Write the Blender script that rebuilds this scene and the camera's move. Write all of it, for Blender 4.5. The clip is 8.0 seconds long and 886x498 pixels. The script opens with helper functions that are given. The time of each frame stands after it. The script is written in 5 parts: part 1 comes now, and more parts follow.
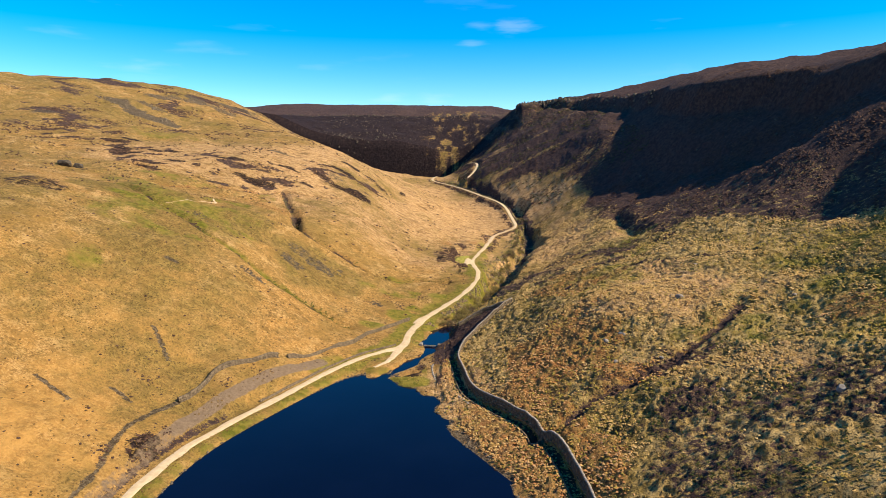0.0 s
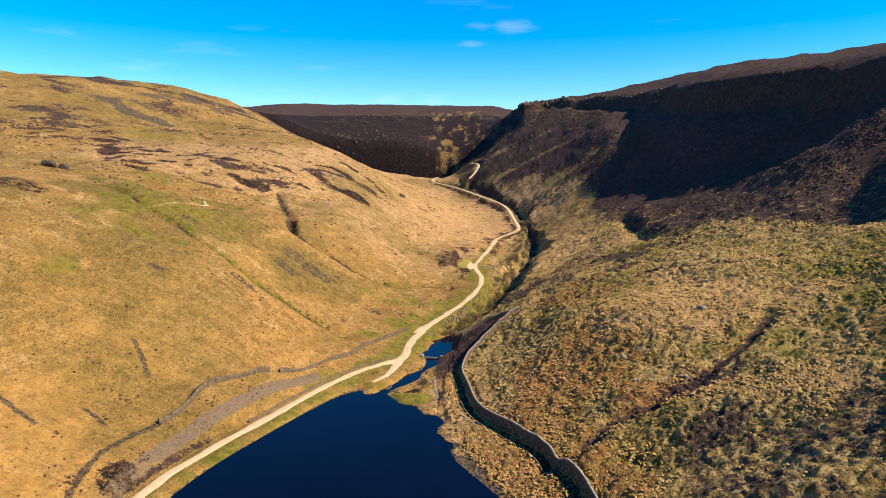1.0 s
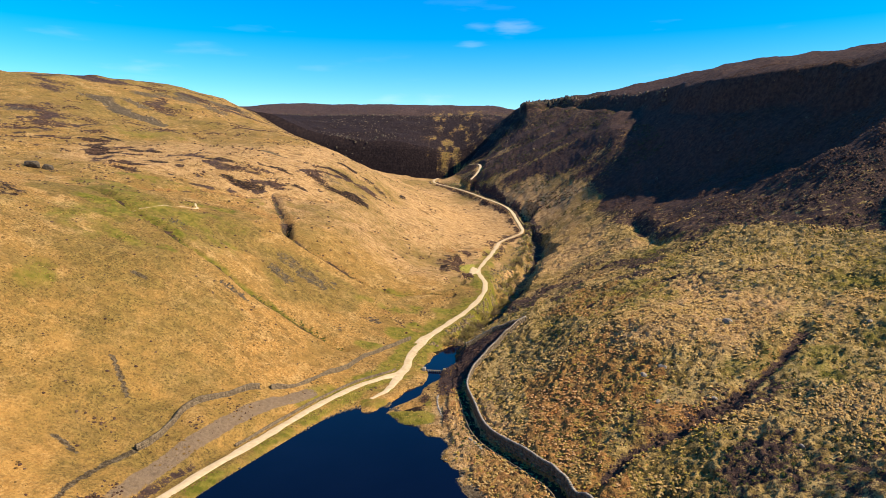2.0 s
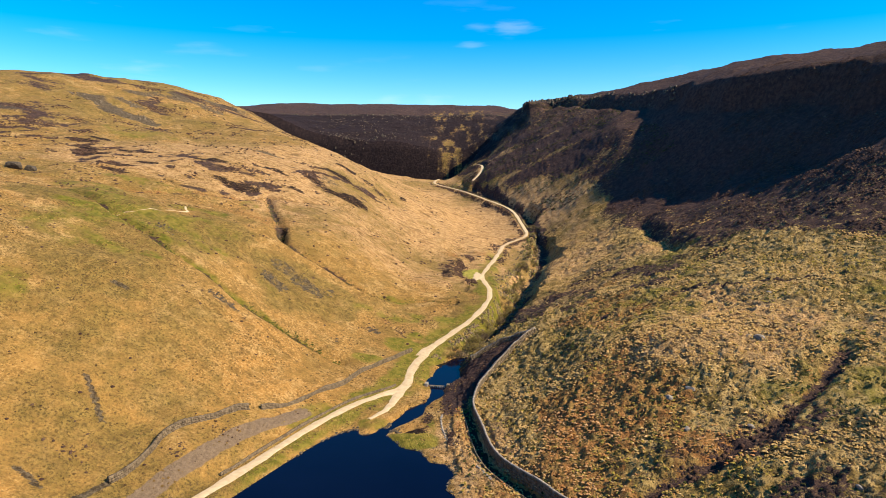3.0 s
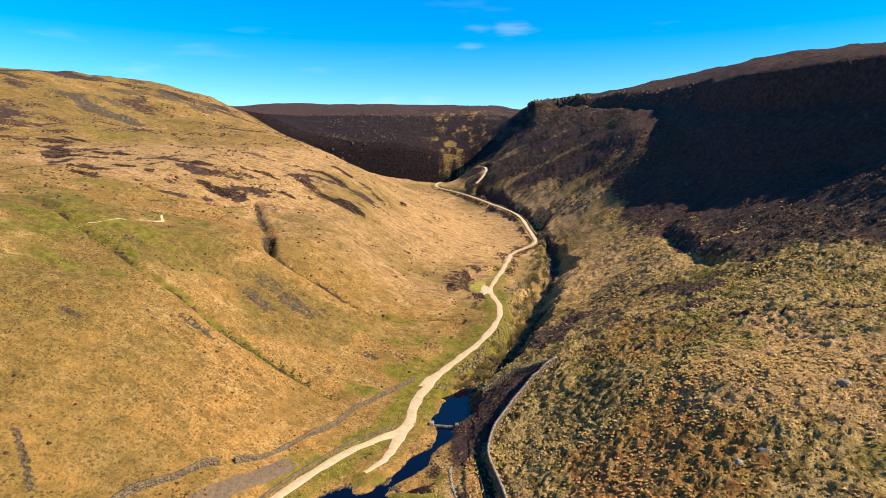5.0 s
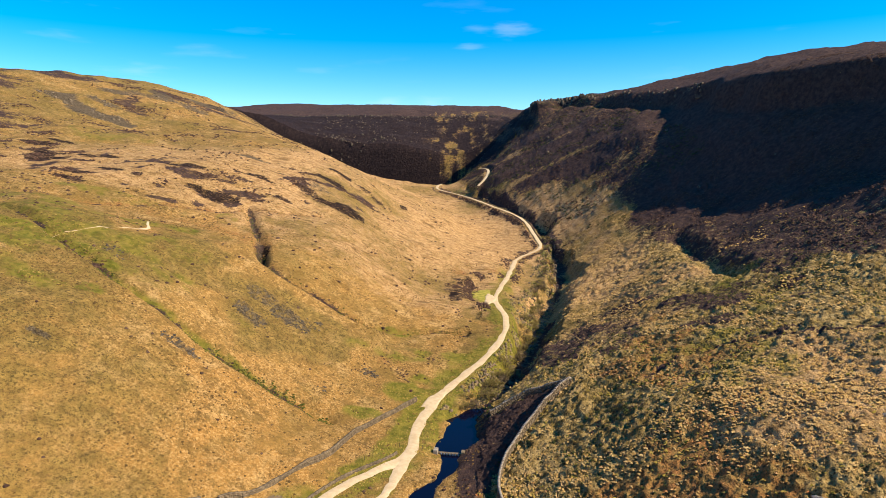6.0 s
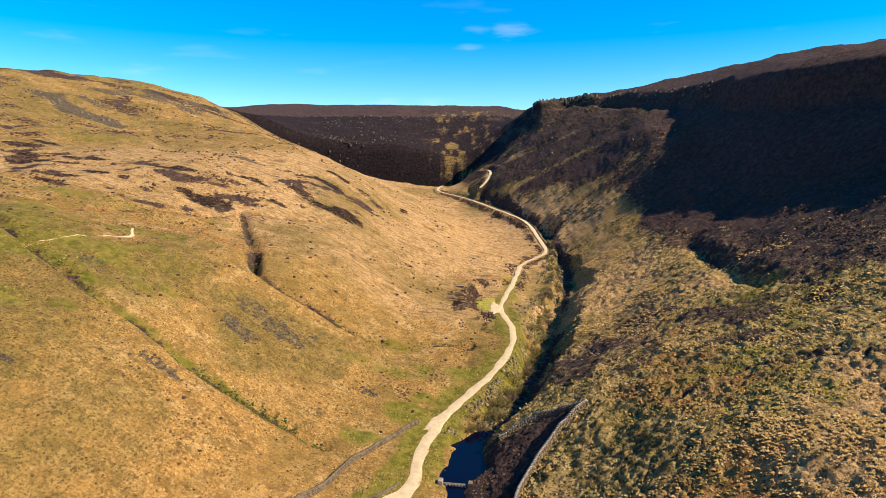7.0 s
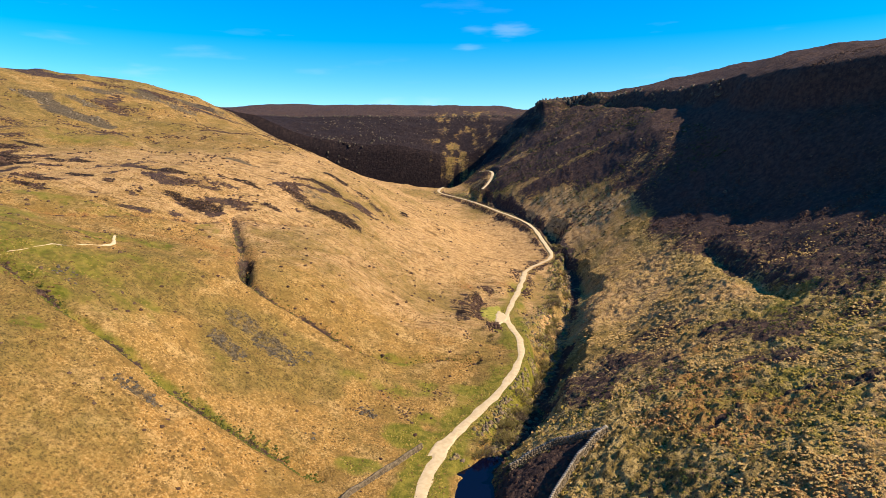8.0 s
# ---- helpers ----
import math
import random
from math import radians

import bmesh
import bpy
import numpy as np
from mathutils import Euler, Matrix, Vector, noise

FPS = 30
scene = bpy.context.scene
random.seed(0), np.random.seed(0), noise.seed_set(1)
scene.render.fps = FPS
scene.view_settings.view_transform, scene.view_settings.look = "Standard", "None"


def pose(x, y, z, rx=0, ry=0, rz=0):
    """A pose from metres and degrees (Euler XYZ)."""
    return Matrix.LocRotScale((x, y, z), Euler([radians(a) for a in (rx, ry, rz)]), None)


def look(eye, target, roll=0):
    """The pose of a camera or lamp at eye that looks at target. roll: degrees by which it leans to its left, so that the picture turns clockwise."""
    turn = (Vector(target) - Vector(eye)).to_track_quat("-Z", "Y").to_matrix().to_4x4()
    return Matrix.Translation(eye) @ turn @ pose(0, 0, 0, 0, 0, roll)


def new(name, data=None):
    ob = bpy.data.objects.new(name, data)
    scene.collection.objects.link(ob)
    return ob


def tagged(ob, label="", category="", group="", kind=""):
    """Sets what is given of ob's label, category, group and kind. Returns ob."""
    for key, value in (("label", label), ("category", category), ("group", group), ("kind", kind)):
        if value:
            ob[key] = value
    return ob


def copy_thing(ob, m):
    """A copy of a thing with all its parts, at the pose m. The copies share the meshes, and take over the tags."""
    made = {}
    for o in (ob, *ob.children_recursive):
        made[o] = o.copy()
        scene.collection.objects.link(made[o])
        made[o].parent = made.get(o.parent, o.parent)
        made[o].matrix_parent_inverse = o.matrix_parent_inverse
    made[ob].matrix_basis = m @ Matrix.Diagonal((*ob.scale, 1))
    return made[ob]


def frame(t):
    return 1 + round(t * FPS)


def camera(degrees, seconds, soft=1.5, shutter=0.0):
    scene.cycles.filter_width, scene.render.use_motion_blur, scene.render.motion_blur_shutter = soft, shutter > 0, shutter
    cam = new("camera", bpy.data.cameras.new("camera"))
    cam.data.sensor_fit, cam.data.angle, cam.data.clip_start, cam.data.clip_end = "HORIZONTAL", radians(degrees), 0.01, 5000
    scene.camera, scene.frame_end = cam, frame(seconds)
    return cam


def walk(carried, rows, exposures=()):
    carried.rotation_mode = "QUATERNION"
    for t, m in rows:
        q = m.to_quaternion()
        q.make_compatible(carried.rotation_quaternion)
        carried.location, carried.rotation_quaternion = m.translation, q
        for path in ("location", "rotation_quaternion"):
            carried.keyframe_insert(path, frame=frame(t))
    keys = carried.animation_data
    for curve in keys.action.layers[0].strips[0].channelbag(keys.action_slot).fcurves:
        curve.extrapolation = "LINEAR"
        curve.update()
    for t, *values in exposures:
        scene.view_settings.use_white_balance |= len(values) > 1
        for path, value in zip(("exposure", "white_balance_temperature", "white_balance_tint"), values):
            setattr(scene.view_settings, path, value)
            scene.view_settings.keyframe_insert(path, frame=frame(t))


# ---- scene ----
cam = camera(72.0, 8.0, 0.7)
TILT, EYE = -7.86, 69.3
ROWS = [
    (0.0, 0.000, 0.000, 0.000, 0.000, 0.000, 0.000),
    (0.5, -0.508, 6.571, 0.950, -0.014, 0.023, -0.005),
    (1.0, -1.019, 13.319, 1.959, -0.027, 0.046, -0.010),
    (1.5, -1.549, 19.911, 2.925, -0.039, 0.067, -0.014),
    (3.0, -3.353, 39.925, 6.071, -0.062, 0.130, -0.026),
    (3.5, -3.904, 46.599, 7.131, -0.072, 0.151, -0.023),
    (4.0, -4.443, 53.335, 8.242, -0.083, 0.173, -0.014),
    (5.5, -6.227, 73.200, 12.236, -0.116, 0.253, 0.025),
    (6.0, -6.884, 79.895, 13.736, -0.131, 0.280, 0.050),
    (6.5, -7.473, 86.492, 15.060, -0.148, 0.302, 0.087),
    (7.0, -8.107, 93.135, 16.435, -0.167, 0.319, 0.130),
    (7.5, -8.776, 99.757, 17.734, -0.187, 0.332, 0.177),
    (8.0, -9.391, 106.501, 18.994, -0.208, 0.341, 0.225),
]
walk(cam, [(t, pose(0, 0, EYE, TILT) @ pose(x, y, z, 90 + pitch, roll, yaw)) for t, x, y, z, yaw, pitch, roll in ROWS])

# ---- light ----
SUN = Vector((0.755, -0.23, 0.685)).normalized()
scene.view_settings.exposure = 0.65
world = bpy.data.worlds.new("sky")
scene.world = world
world.use_nodes = True
wn, wl = world.node_tree.nodes, world.node_tree.links
sky = wn.new("ShaderNodeTexSky")
sky.sky_type, sky.sun_disc = "NISHITA", False
sky.sun_elevation, sky.sun_rotation = math.asin(SUN.z), math.atan2(SUN.x, SUN.y)
sky.altitude, sky.air_density, sky.dust_density, sky.ozone_density = 300, 1.0, 0.0, 3.0
vivid = wn.new("ShaderNodeHueSaturation")
vivid.inputs["Hue"].default_value = 0.501
vivid.inputs["Saturation"].default_value = 1.65
wl.new(sky.outputs[0], vivid.inputs["Color"])
# thin high wisps of cloud
tc = wn.new("ShaderNodeTexCoord")
stretch = wn.new("ShaderNodeMapping")
stretch.inputs["Scale"].default_value = (6.0, 6.0, 34)
wl.new(tc.outputs["Generated"], stretch.inputs[0])
wisp = wn.new("ShaderNodeTexNoise")
wisp.inputs["Scale"].default_value, wisp.inputs["Detail"].default_value = 1.0, 5.0
wl.new(stretch.outputs[0], wisp.inputs[0])
frayed = wn.new("ShaderNodeTexNoise")
frayed.inputs["Scale"].default_value, frayed.inputs["Detail"].default_value = 3.0, 4.0
wl.new(stretch.outputs[0], frayed.inputs[0])
# direction, half width, half height and density of each wisp
WISPS = [((0.105, 0.973, 0.208), 0.045, 0.014, 0.14), ((0.057, 0.976, 0.211), 0.040, 0.010, 0.09), ((0.042, 0.982, 0.184), 0.030, 0.010, 0.10), ((-0.504, 0.846, 0.175), 0.055, 0.009, 0.06),
         ((-0.428, 0.893, 0.138), 0.060, 0.014, 0.10), ((-0.341, 0.925, 0.168), 0.070, 0.012, 0.06), ((-0.086, 0.991, 0.105), 0.040, 0.012, 0.10), ((-0.013, 0.994, 0.104), 0.040, 0.012, 0.11), ((-0.195, 0.969, 0.150), 0.050, 0.008, 0.05)]
thin = wn.new("ShaderNodeMapRange")
thin.inputs[1].default_value, thin.inputs[2].default_value, thin.inputs[4].default_value = 0.64, 0.85, 0.05
wl.new(wisp.outputs[0], thin.inputs[0])
cover_sum = thin.outputs[0]
for at, wide, tall, dense in WISPS:
    far_off = wn.new("ShaderNodeVectorMath")
    far_off.operation = "SUBTRACT"
    far_off.inputs[1].default_value = at
    wl.new(tc.outputs["Generated"], far_off.inputs[0])
    squeeze = wn.new("ShaderNodeVectorMath")
    squeeze.operation = "MULTIPLY"
    squeeze.inputs[1].default_value = (1 / wide, 1 / wide, 1 / tall)
    wl.new(far_off.outputs[0], squeeze.inputs[0])
    reach = wn.new("ShaderNodeVectorMath")
    reach.operation = "LENGTH"
    wl.new(squeeze.outputs[0], reach.inputs[0])
    fray = wn.new("ShaderNodeMath")
    fray.operation = "MULTIPLY_ADD"
    wl.new(frayed.outputs[0], fray.inputs[0])
    fray.inputs[1].default_value = 2.2
    wl.new(reach.outputs["Value"], fray.inputs[2])
    soft_edge = wn.new("ShaderNodeMapRange")
    soft_edge.interpolation_type = "SMOOTHSTEP"
    for k, v in ((1, 2.0), (2, 0.9), (3, 0.0), (4, dense)):
        soft_edge.inputs[k].default_value = v
    wl.new(fray.outputs[0], soft_edge.inputs[0])
    joined = wn.new("ShaderNodeMath")
    joined.operation = "MAXIMUM"
    wl.new(cover_sum, joined.inputs[0])
    wl.new(soft_edge.outputs[0], joined.inputs[1])
    cover_sum = joined.outputs[0]
veil = wn.new("ShaderNodeMix")
veil.data_type = "RGBA"
veil.inputs[7].default_value = (6.2, 5.8, 8.4, 1)
wl.new(cover_sum, veil.inputs[0])
wl.new(vivid.outputs[0], veil.inputs[6])
wl.new(veil.outputs[2], wn["Background"].inputs["Color"])
wn["Background"].inputs["Strength"].default_value = 0.133
sun = new("sun", bpy.data.lights.new("sun", "SUN"))
sun.data.energy, sun.data.angle, sun.data.color = 5.6, radians(0.6), (1.0, 0.83, 0.60)
sun.matrix_world = look((0, 0, 300), Vector((0, 0, 300)) - SUN)

# ---- materials ----
def material(name, roughness=0.9, specular=0.2):
    m = bpy.data.materials.new(name)
    m.use_nodes = True
    b = m.node_tree.nodes["Principled BSDF"]
    b.inputs["Roughness"].default_value = roughness
    b.inputs["Specular IOR Level"].default_value = specular
    return m, m.node_tree, b


class Nodes:
    """Short ways to wire a node tree."""

    def __init__(self, tree):
        self.t = tree
        self.place = tree.nodes.new("ShaderNodeNewGeometry").outputs["Position"]

    def put(self, socket, value):
        if hasattr(value, "is_linked"):
            self.t.links.new(value, socket)
        else:
            socket.default_value = value

    def noise(self, size, detail=4.0, rough=0.55, squash=None):
        n = self.t.nodes.new("ShaderNodeTexNoise")
        n.inputs["Scale"].default_value = 1.0 / size
        n.inputs["Detail"].default_value, n.inputs["Roughness"].default_value = detail, rough
        if squash:
            mp = self.t.nodes.new("ShaderNodeMapping")
            mp.inputs["Scale"].default_value = squash
            self.t.links.new(self.place, mp.inputs[0])
            self.t.links.new(mp.outputs[0], n.inputs["Vector"])
        else:
            self.t.links.new(self.place, n.inputs["Vector"])
        return n.outputs[0]

    def cells(self, size):
        n = self.t.nodes.new("ShaderNodeTexVoronoi")
        n.inputs["Scale"].default_value = 1.0 / size
        self.t.links.new(self.place, n.inputs["Vector"])
        return n.outputs["Distance"], n.outputs["Color"]

    def attr(self, name):
        n = self.t.nodes.new("ShaderNodeAttribute")
        n.attribute_name = name
        return n.outputs["Fac"]

    def math(self, op, a, b=0.0):
        n = self.t.nodes.new("ShaderNodeMath")
        n.operation = op
        self.put(n.inputs[0], a)
        self.put(n.inputs[1], b)
        return n.outputs[0]

    def ramp(self, v, a, b, low=0.0, high=1.0):
        n = self.t.nodes.new("ShaderNodeMapRange")
        n.interpolation_type = "SMOOTHSTEP"
        self.put(n.inputs[0], v)
        for k, x in enumerate((a, b, low, high)):
            self.put(n.inputs[k + 1], x)
        return n.outputs[0]

    def mix(self, f, a, b):
        n = self.t.nodes.new("ShaderNodeMix")
        n.data_type = "RGBA"
        self.put(n.inputs[0], f)
        self.put(n.inputs[6], (*a, 1) if isinstance(a, tuple) else a)
        self.put(n.inputs[7], (*b, 1) if isinstance(b, tuple) else b)
        return n.outputs[2]

    def bump(self, v, strength, distance):
        n = self.t.nodes.new("ShaderNodeBump")
        n.inputs["Strength"].default_value, n.inputs["Distance"].default_value = strength, distance
        self.t.links.new(v, n.inputs["Height"])
        return n.outputs[0]

    def island(self):
        return self.t.nodes.new("ShaderNodeNewGeometry").outputs["Random Per Island"]

    def each(self):
        return self.t.nodes.new("ShaderNodeObjectInfo").outputs["Random"]


def patchy(n, name, noise, soft=0.12, force=1.5):
    """A mask from a zone of the ground: its edge is broken up by noise."""
    v = n.math("ADD", n.attr(name), n.math("MULTIPLY", n.math("SUBTRACT", noise, 0.5), force))
    return n.ramp(v, 0.5 - soft, 0.5 + soft)


def ground_material():
    m, t, b = material("moor_grass", 0.95, 0.1)
    n = Nodes(t)
    fine, small, mid, big = n.noise(0.6, 5, 0.75), n.noise(2.4, 5, 0.7), n.noise(9, 5, 0.6), n.noise(45, 4)
    streak = n.noise(2.2, 5, 0.7, (0.22, 1.0, 0.5))
    straw = n.mix(n.ramp(big, 0.38, 0.62), (0.40, 0.215, 0.060), (0.33, 0.195, 0.056))
    straw = n.mix(n.ramp(mid, 0.45, 0.72), straw, (0.56, 0.365, 0.145))
    straw = n.mix(n.ramp(streak, 0.48, 0.66, 0.0, 0.75), straw, (0.20, 0.115, 0.034))
    straw = n.mix(n.ramp(small, 0.54, 0.70, 0.0, 0.75), straw, (0.18, 0.105, 0.032))
    straw = n.mix(n.ramp(fine, 0.54, 0.66, 0.0, 0.9), straw, (0.10, 0.058, 0.02))
    straw = n.mix(n.ramp(fine, 0.49, 0.40, 0.0, 0.8), straw, (0.66, 0.44, 0.18))
    for size, share in ((0.9, 0.62), (2.3, 0.72)):
        near, tint = n.cells(size)
        dot = n.math("MULTIPLY", n.ramp(near, 0.34, 0.18), n.ramp(tint, share, share + 0.05))
        straw = n.mix(n.math("MULTIPLY", dot, 0.8), straw, (0.075, 0.042, 0.018))
    straw = n.mix(n.ramp(n.noise(5, 7, 0.8), 0.49, 0.60, 0.0, 0.8), straw, (0.15, 0.096, 0.028))
    straw = n.mix(n.ramp(n.noise(22, 6, 0.7, (1.0, 0.6, 1.0)), 0.50, 0.62, 0.0, 0.55), straw, (0.17, 0.115, 0.030))
    straw = n.mix(n.ramp(n.noise(1.5, 6, 0.85), 0.53, 0.60, 0.0, 0.85), straw, (0.085, 0.055, 0.022))
    sward = n.mix(n.ramp(small, 0.4, 0.65), (0.58, 0.325, 0.092), (0.43, 0.228, 0.063))
    straw = n.mix(n.math("MULTIPLY", n.attr("sward"), n.ramp(mid, 0.35, 0.6, 0.85, 0.45)), straw, sward)
    tuss = n.mix(n.ramp(small, 0.36, 0.62), (0.19, 0.128, 0.038), (0.56, 0.39, 0.155))
    tuss = n.mix(n.ramp(fine, 0.50, 0.62), tuss, (0.045, 0.032, 0.012))
    c = n.mix(patchy(n, "tussock", mid), straw, tuss)
    bleached = n.mix(n.ramp(small, 0.36, 0.64), (0.60, 0.385, 0.175), (0.37, 0.215, 0.085))
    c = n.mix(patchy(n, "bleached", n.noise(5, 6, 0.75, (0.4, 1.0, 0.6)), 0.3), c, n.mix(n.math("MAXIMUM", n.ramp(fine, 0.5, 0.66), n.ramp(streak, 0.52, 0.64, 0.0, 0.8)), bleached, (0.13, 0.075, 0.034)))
    olive = n.mix(n.ramp(small, 0.35, 0.65), (0.16, 0.112, 0.028), (0.36, 0.243, 0.066))
    c = n.mix(n.math("MULTIPLY", patchy(n, "olive", n.noise(6, 6, 0.7), 0.4), 0.9), c, n.mix(n.math("MAXIMUM", n.ramp(fine, 0.47, 0.60), n.ramp(n.noise(1.4, 6, 0.85), 0.53, 0.60, 0.0, 0.8)), olive, (0.07, 0.055, 0.02)))
    green = n.mix(n.ramp(small, 0.35, 0.7), (0.095, 0.108, 0.011), (0.27, 0.225, 0.036))
    c = n.mix(n.math("MULTIPLY", patchy(n, "green", n.noise(2.6, 7, 0.85), 0.4), 0.88), c, green)
    bracken = n.mix(n.ramp(small, 0.35, 0.65), (0.36, 0.155, 0.052), (0.30, 0.19, 0.055))
    c = n.mix(n.math("MULTIPLY", patchy(n, "bracken", n.noise(3.2, 7, 0.8), 0.3, 2.2), 0.8), c, n.mix(n.ramp(fine, 0.5, 0.64), bracken, (0.07, 0.036, 0.015)))
    heather = n.mix(n.ramp(small, 0.35, 0.7), (0.040, 0.027, 0.026), (0.095, 0.058, 0.046))
    heather = n.mix(n.ramp(fine, 0.58, 0.75, 0, 0.55), heather, (0.17, 0.105, 0.055))
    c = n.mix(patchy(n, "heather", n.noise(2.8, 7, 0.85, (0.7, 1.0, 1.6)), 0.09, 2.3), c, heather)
    # very dark heather, and shade painted on the crag nose and east slope
    c = n.mix(n.math("MULTIPLY", patchy(n, "burnt_and_shade", n.noise(12, 6, 0.7), 0.25), 0.85), c, n.mix(n.ramp(small, 0.4, 0.7), (0.011, 0.008, 0.010), (0.028, 0.019, 0.019)))
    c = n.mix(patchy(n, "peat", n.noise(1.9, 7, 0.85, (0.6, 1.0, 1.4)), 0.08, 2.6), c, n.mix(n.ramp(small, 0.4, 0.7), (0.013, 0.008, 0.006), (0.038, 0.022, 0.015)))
    rock = n.mix(n.ramp(n.noise(0.9, 5, 0.8), 0.42, 0.62), (0.035, 0.027, 0.020), (0.17, 0.135, 0.09))
    c = n.mix(n.math("MULTIPLY", patchy(n, "rock", n.noise(2.0, 6, 0.85), 0.10), 0.9), c, rock)
    pitched = n.mix(n.ramp(n.noise(0.9, 6, 0.7), 0.35, 0.7), (0.19, 0.135, 0.085), (0.27, 0.195, 0.125))
    c = n.mix(n.ramp(n.math("ADD", n.attr("pitched"), n.math("MULTIPLY", n.math("SUBTRACT", small, 0.5), 0.8)), 0.35, 0.65), c, pitched)
    n.put(b.inputs["Base Color"], c)
    h = n.math("ADD", n.math("MULTIPLY", fine, 0.55), n.math("ADD", small, n.math("MULTIPLY", streak, 0.6)))
    n.put(b.inputs["Normal"], n.bump(h, 1.0, 1.0))
    return m


def track_material():
    m, t, b = material("gravel", 0.9, 0.2)
    n = Nodes(t)
    c = n.mix(n.ramp(n.noise(1.5, 5, 0.65), 0.3, 0.7), (0.48, 0.36, 0.205), (0.60, 0.465, 0.285))
    c = n.mix(n.ramp(n.noise(0.3, 3), 0.6, 0.8, 0, 0.5), c, (0.36, 0.28, 0.19))
    n.put(b.inputs["Base Color"], c)
    n.put(b.inputs["Normal"], n.bump(n.noise(0.25, 4), 0.4, 0.05))
    return m


def water_material():
    m, t, b = material("dark_water", 0.05, 0.22)
    n = Nodes(t)
    b.inputs["IOR"].default_value = 1.33
    n.put(b.inputs["Base Color"], n.mix(n.ramp(n.noise(30, 3), 0.3, 0.7), (0.001, 0.0015, 0.010), (0.0015, 0.0025, 0.013)))
    n.put(b.inputs["Normal"], n.bump(n.noise(0.9, 4, 0.6), 0.12, 0.03))
    return m


def stone_material(name="gritstone", dark=(0.085, 0.064, 0.042), light=(0.25, 0.19, 0.12)):
    m, t, b = material(name, 0.9, 0.25)
    n = Nodes(t)
    c = n.mix(n.ramp(n.noise(0.8, 5, 0.65), 0.3, 0.7), dark, light)
    c = n.mix(n.math("MULTIPLY", n.island(), 0.45), c, dark)
    c = n.mix(n.ramp(n.noise(0.35, 4), 0.58, 0.72, 0, 0.6), c, (0.17, 0.17, 0.10))
    n.put(b.inputs["Base Color"], c)
    n.put(b.inputs["Normal"], n.bump(n.noise(0.15, 5, 0.7), 0.7, 0.06))
    return m


def clump_material(name, colours, weights):
    """Plants: each clump takes one of the colours."""
    m, t, b = material(name, 0.95, 0.1)
    n = Nodes(t)
    r = n.t.nodes.new("ShaderNodeValToRGB")
    r.color_ramp.interpolation = "LINEAR"
    total, at = sum(weights), 0.0
    for k, (c, w) in enumerate(zip(colours, weights)):
        e = r.color_ramp.elements[k] if k < 2 else r.color_ramp.elements.new(at)
        e.position, e.color = at, (*c, 1)
        at += w / total
    n.t.links.new(n.island(), r.inputs[0])
    c = n.mix(n.ramp(n.noise(0.5, 4, 0.7), 0.35, 0.75, 0, 0.5), r.outputs[0], tuple(x * 0.5 for x in colours[0]))
    c = n.mix(n.ramp(n.noise(7, 4, 0.6), 0.4, 0.7, 0, 0.45), c, colours[-1])
    n.put(b.inputs["Base Color"], c)
    n.put(b.inputs["Normal"], n.bump(n.noise(0.2, 4, 0.7), 0.8, 0.12))
    return m


GROUND, GRAVEL, WATER = ground_material(), track_material(), water_material()
STONE = stone_material()

# ---- lie of the land ----
STATIONS = []
ACROSS = np.array([-460, -330, -240, -175, -125, -85, -55, -32, -14, 0, 14, 32, 55, 85, 125, 175, 240, 330, 460], float)


def section(y, heights):
    """A cross-section of the valley: ground heights at the offsets ACROSS from the valley's axis."""
    STATIONS.append((y, heights))


section(-150, [174.8, 129.1, 94.4, 67.6, 45.2, 24, 6.8, -3, -7.1, -8.1, -7.1, -3.2, 4.7, 18.2, 37.5, 59.7, 91.6, 148.6, 245.3])
section(60, [137.9, 111.6, 90.9, 68.1, 45.1, 23.7, 6.2, -2.7, -6, -6.6, -6, -2.9, 4.6, 18.5, 39, 67.9, 107.6, 171.8, 259.7])
section(110, [130.1, 106.5, 88.2, 67.9, 45.1, 22.5, 6, -3.2, -5.8, -6, -4.6, -1.9, 7, 21.8, 38.6, 69.4, 117.5, 178.8, 260.3])
section(150, [124.8, 101.8, 84.6, 67.4, 47.6, 22.7, 6.6, -1.5, -5.5, -4.6, -1.4, 2.1, 11.8, 23.8, 38.1, 70.5, 126.9, 183.2, 258.2])
section(190, [120.9, 97, 80.3, 66.4, 52, 32.1, 14.4, 2.7, -0.6, 0.2, 1.7, 8, 20.8, 31.5, 41.5, 72.4, 137.5, 185.1, 253.6])
section(230, [118.8, 93, 75.9, 65.6, 53.1, 36.8, 17, 4.3, 1.7, 0.5, 6.4, 14.7, 24, 35.6, 48.9, 77.4, 137.2, 184, 246.5])
section(270, [119, 90.7, 72.7, 63, 54.1, 33.2, 15.9, 7.2, 4.8, 5.7, 10.6, 19.4, 31, 42.9, 62.3, 105.8, 132.4, 180.4, 237.5])
section(310, [121.8, 90.8, 73.2, 61.2, 49.2, 36.5, 18, 12.2, 11.6, 13.1, 14.2, 20.8, 33.7, 48, 74.4, 118.5, 133.9, 175.9, 227])
section(360, [128.5, 95.2, 78.1, 69.3, 54.5, 38.4, 21.7, 16.6, 13.4, 13.9, 18.4, 25.7, 39, 55.7, 99, 127.8, 140.5, 170.4, 213.1])
section(420, [137.5, 106.9, 85.6, 77.3, 64.2, 41.9, 28.5, 21.1, 17.7, 18, 23.7, 34.7, 51.4, 83.4, 120.3, 133.1, 147.7, 165.5, 197])
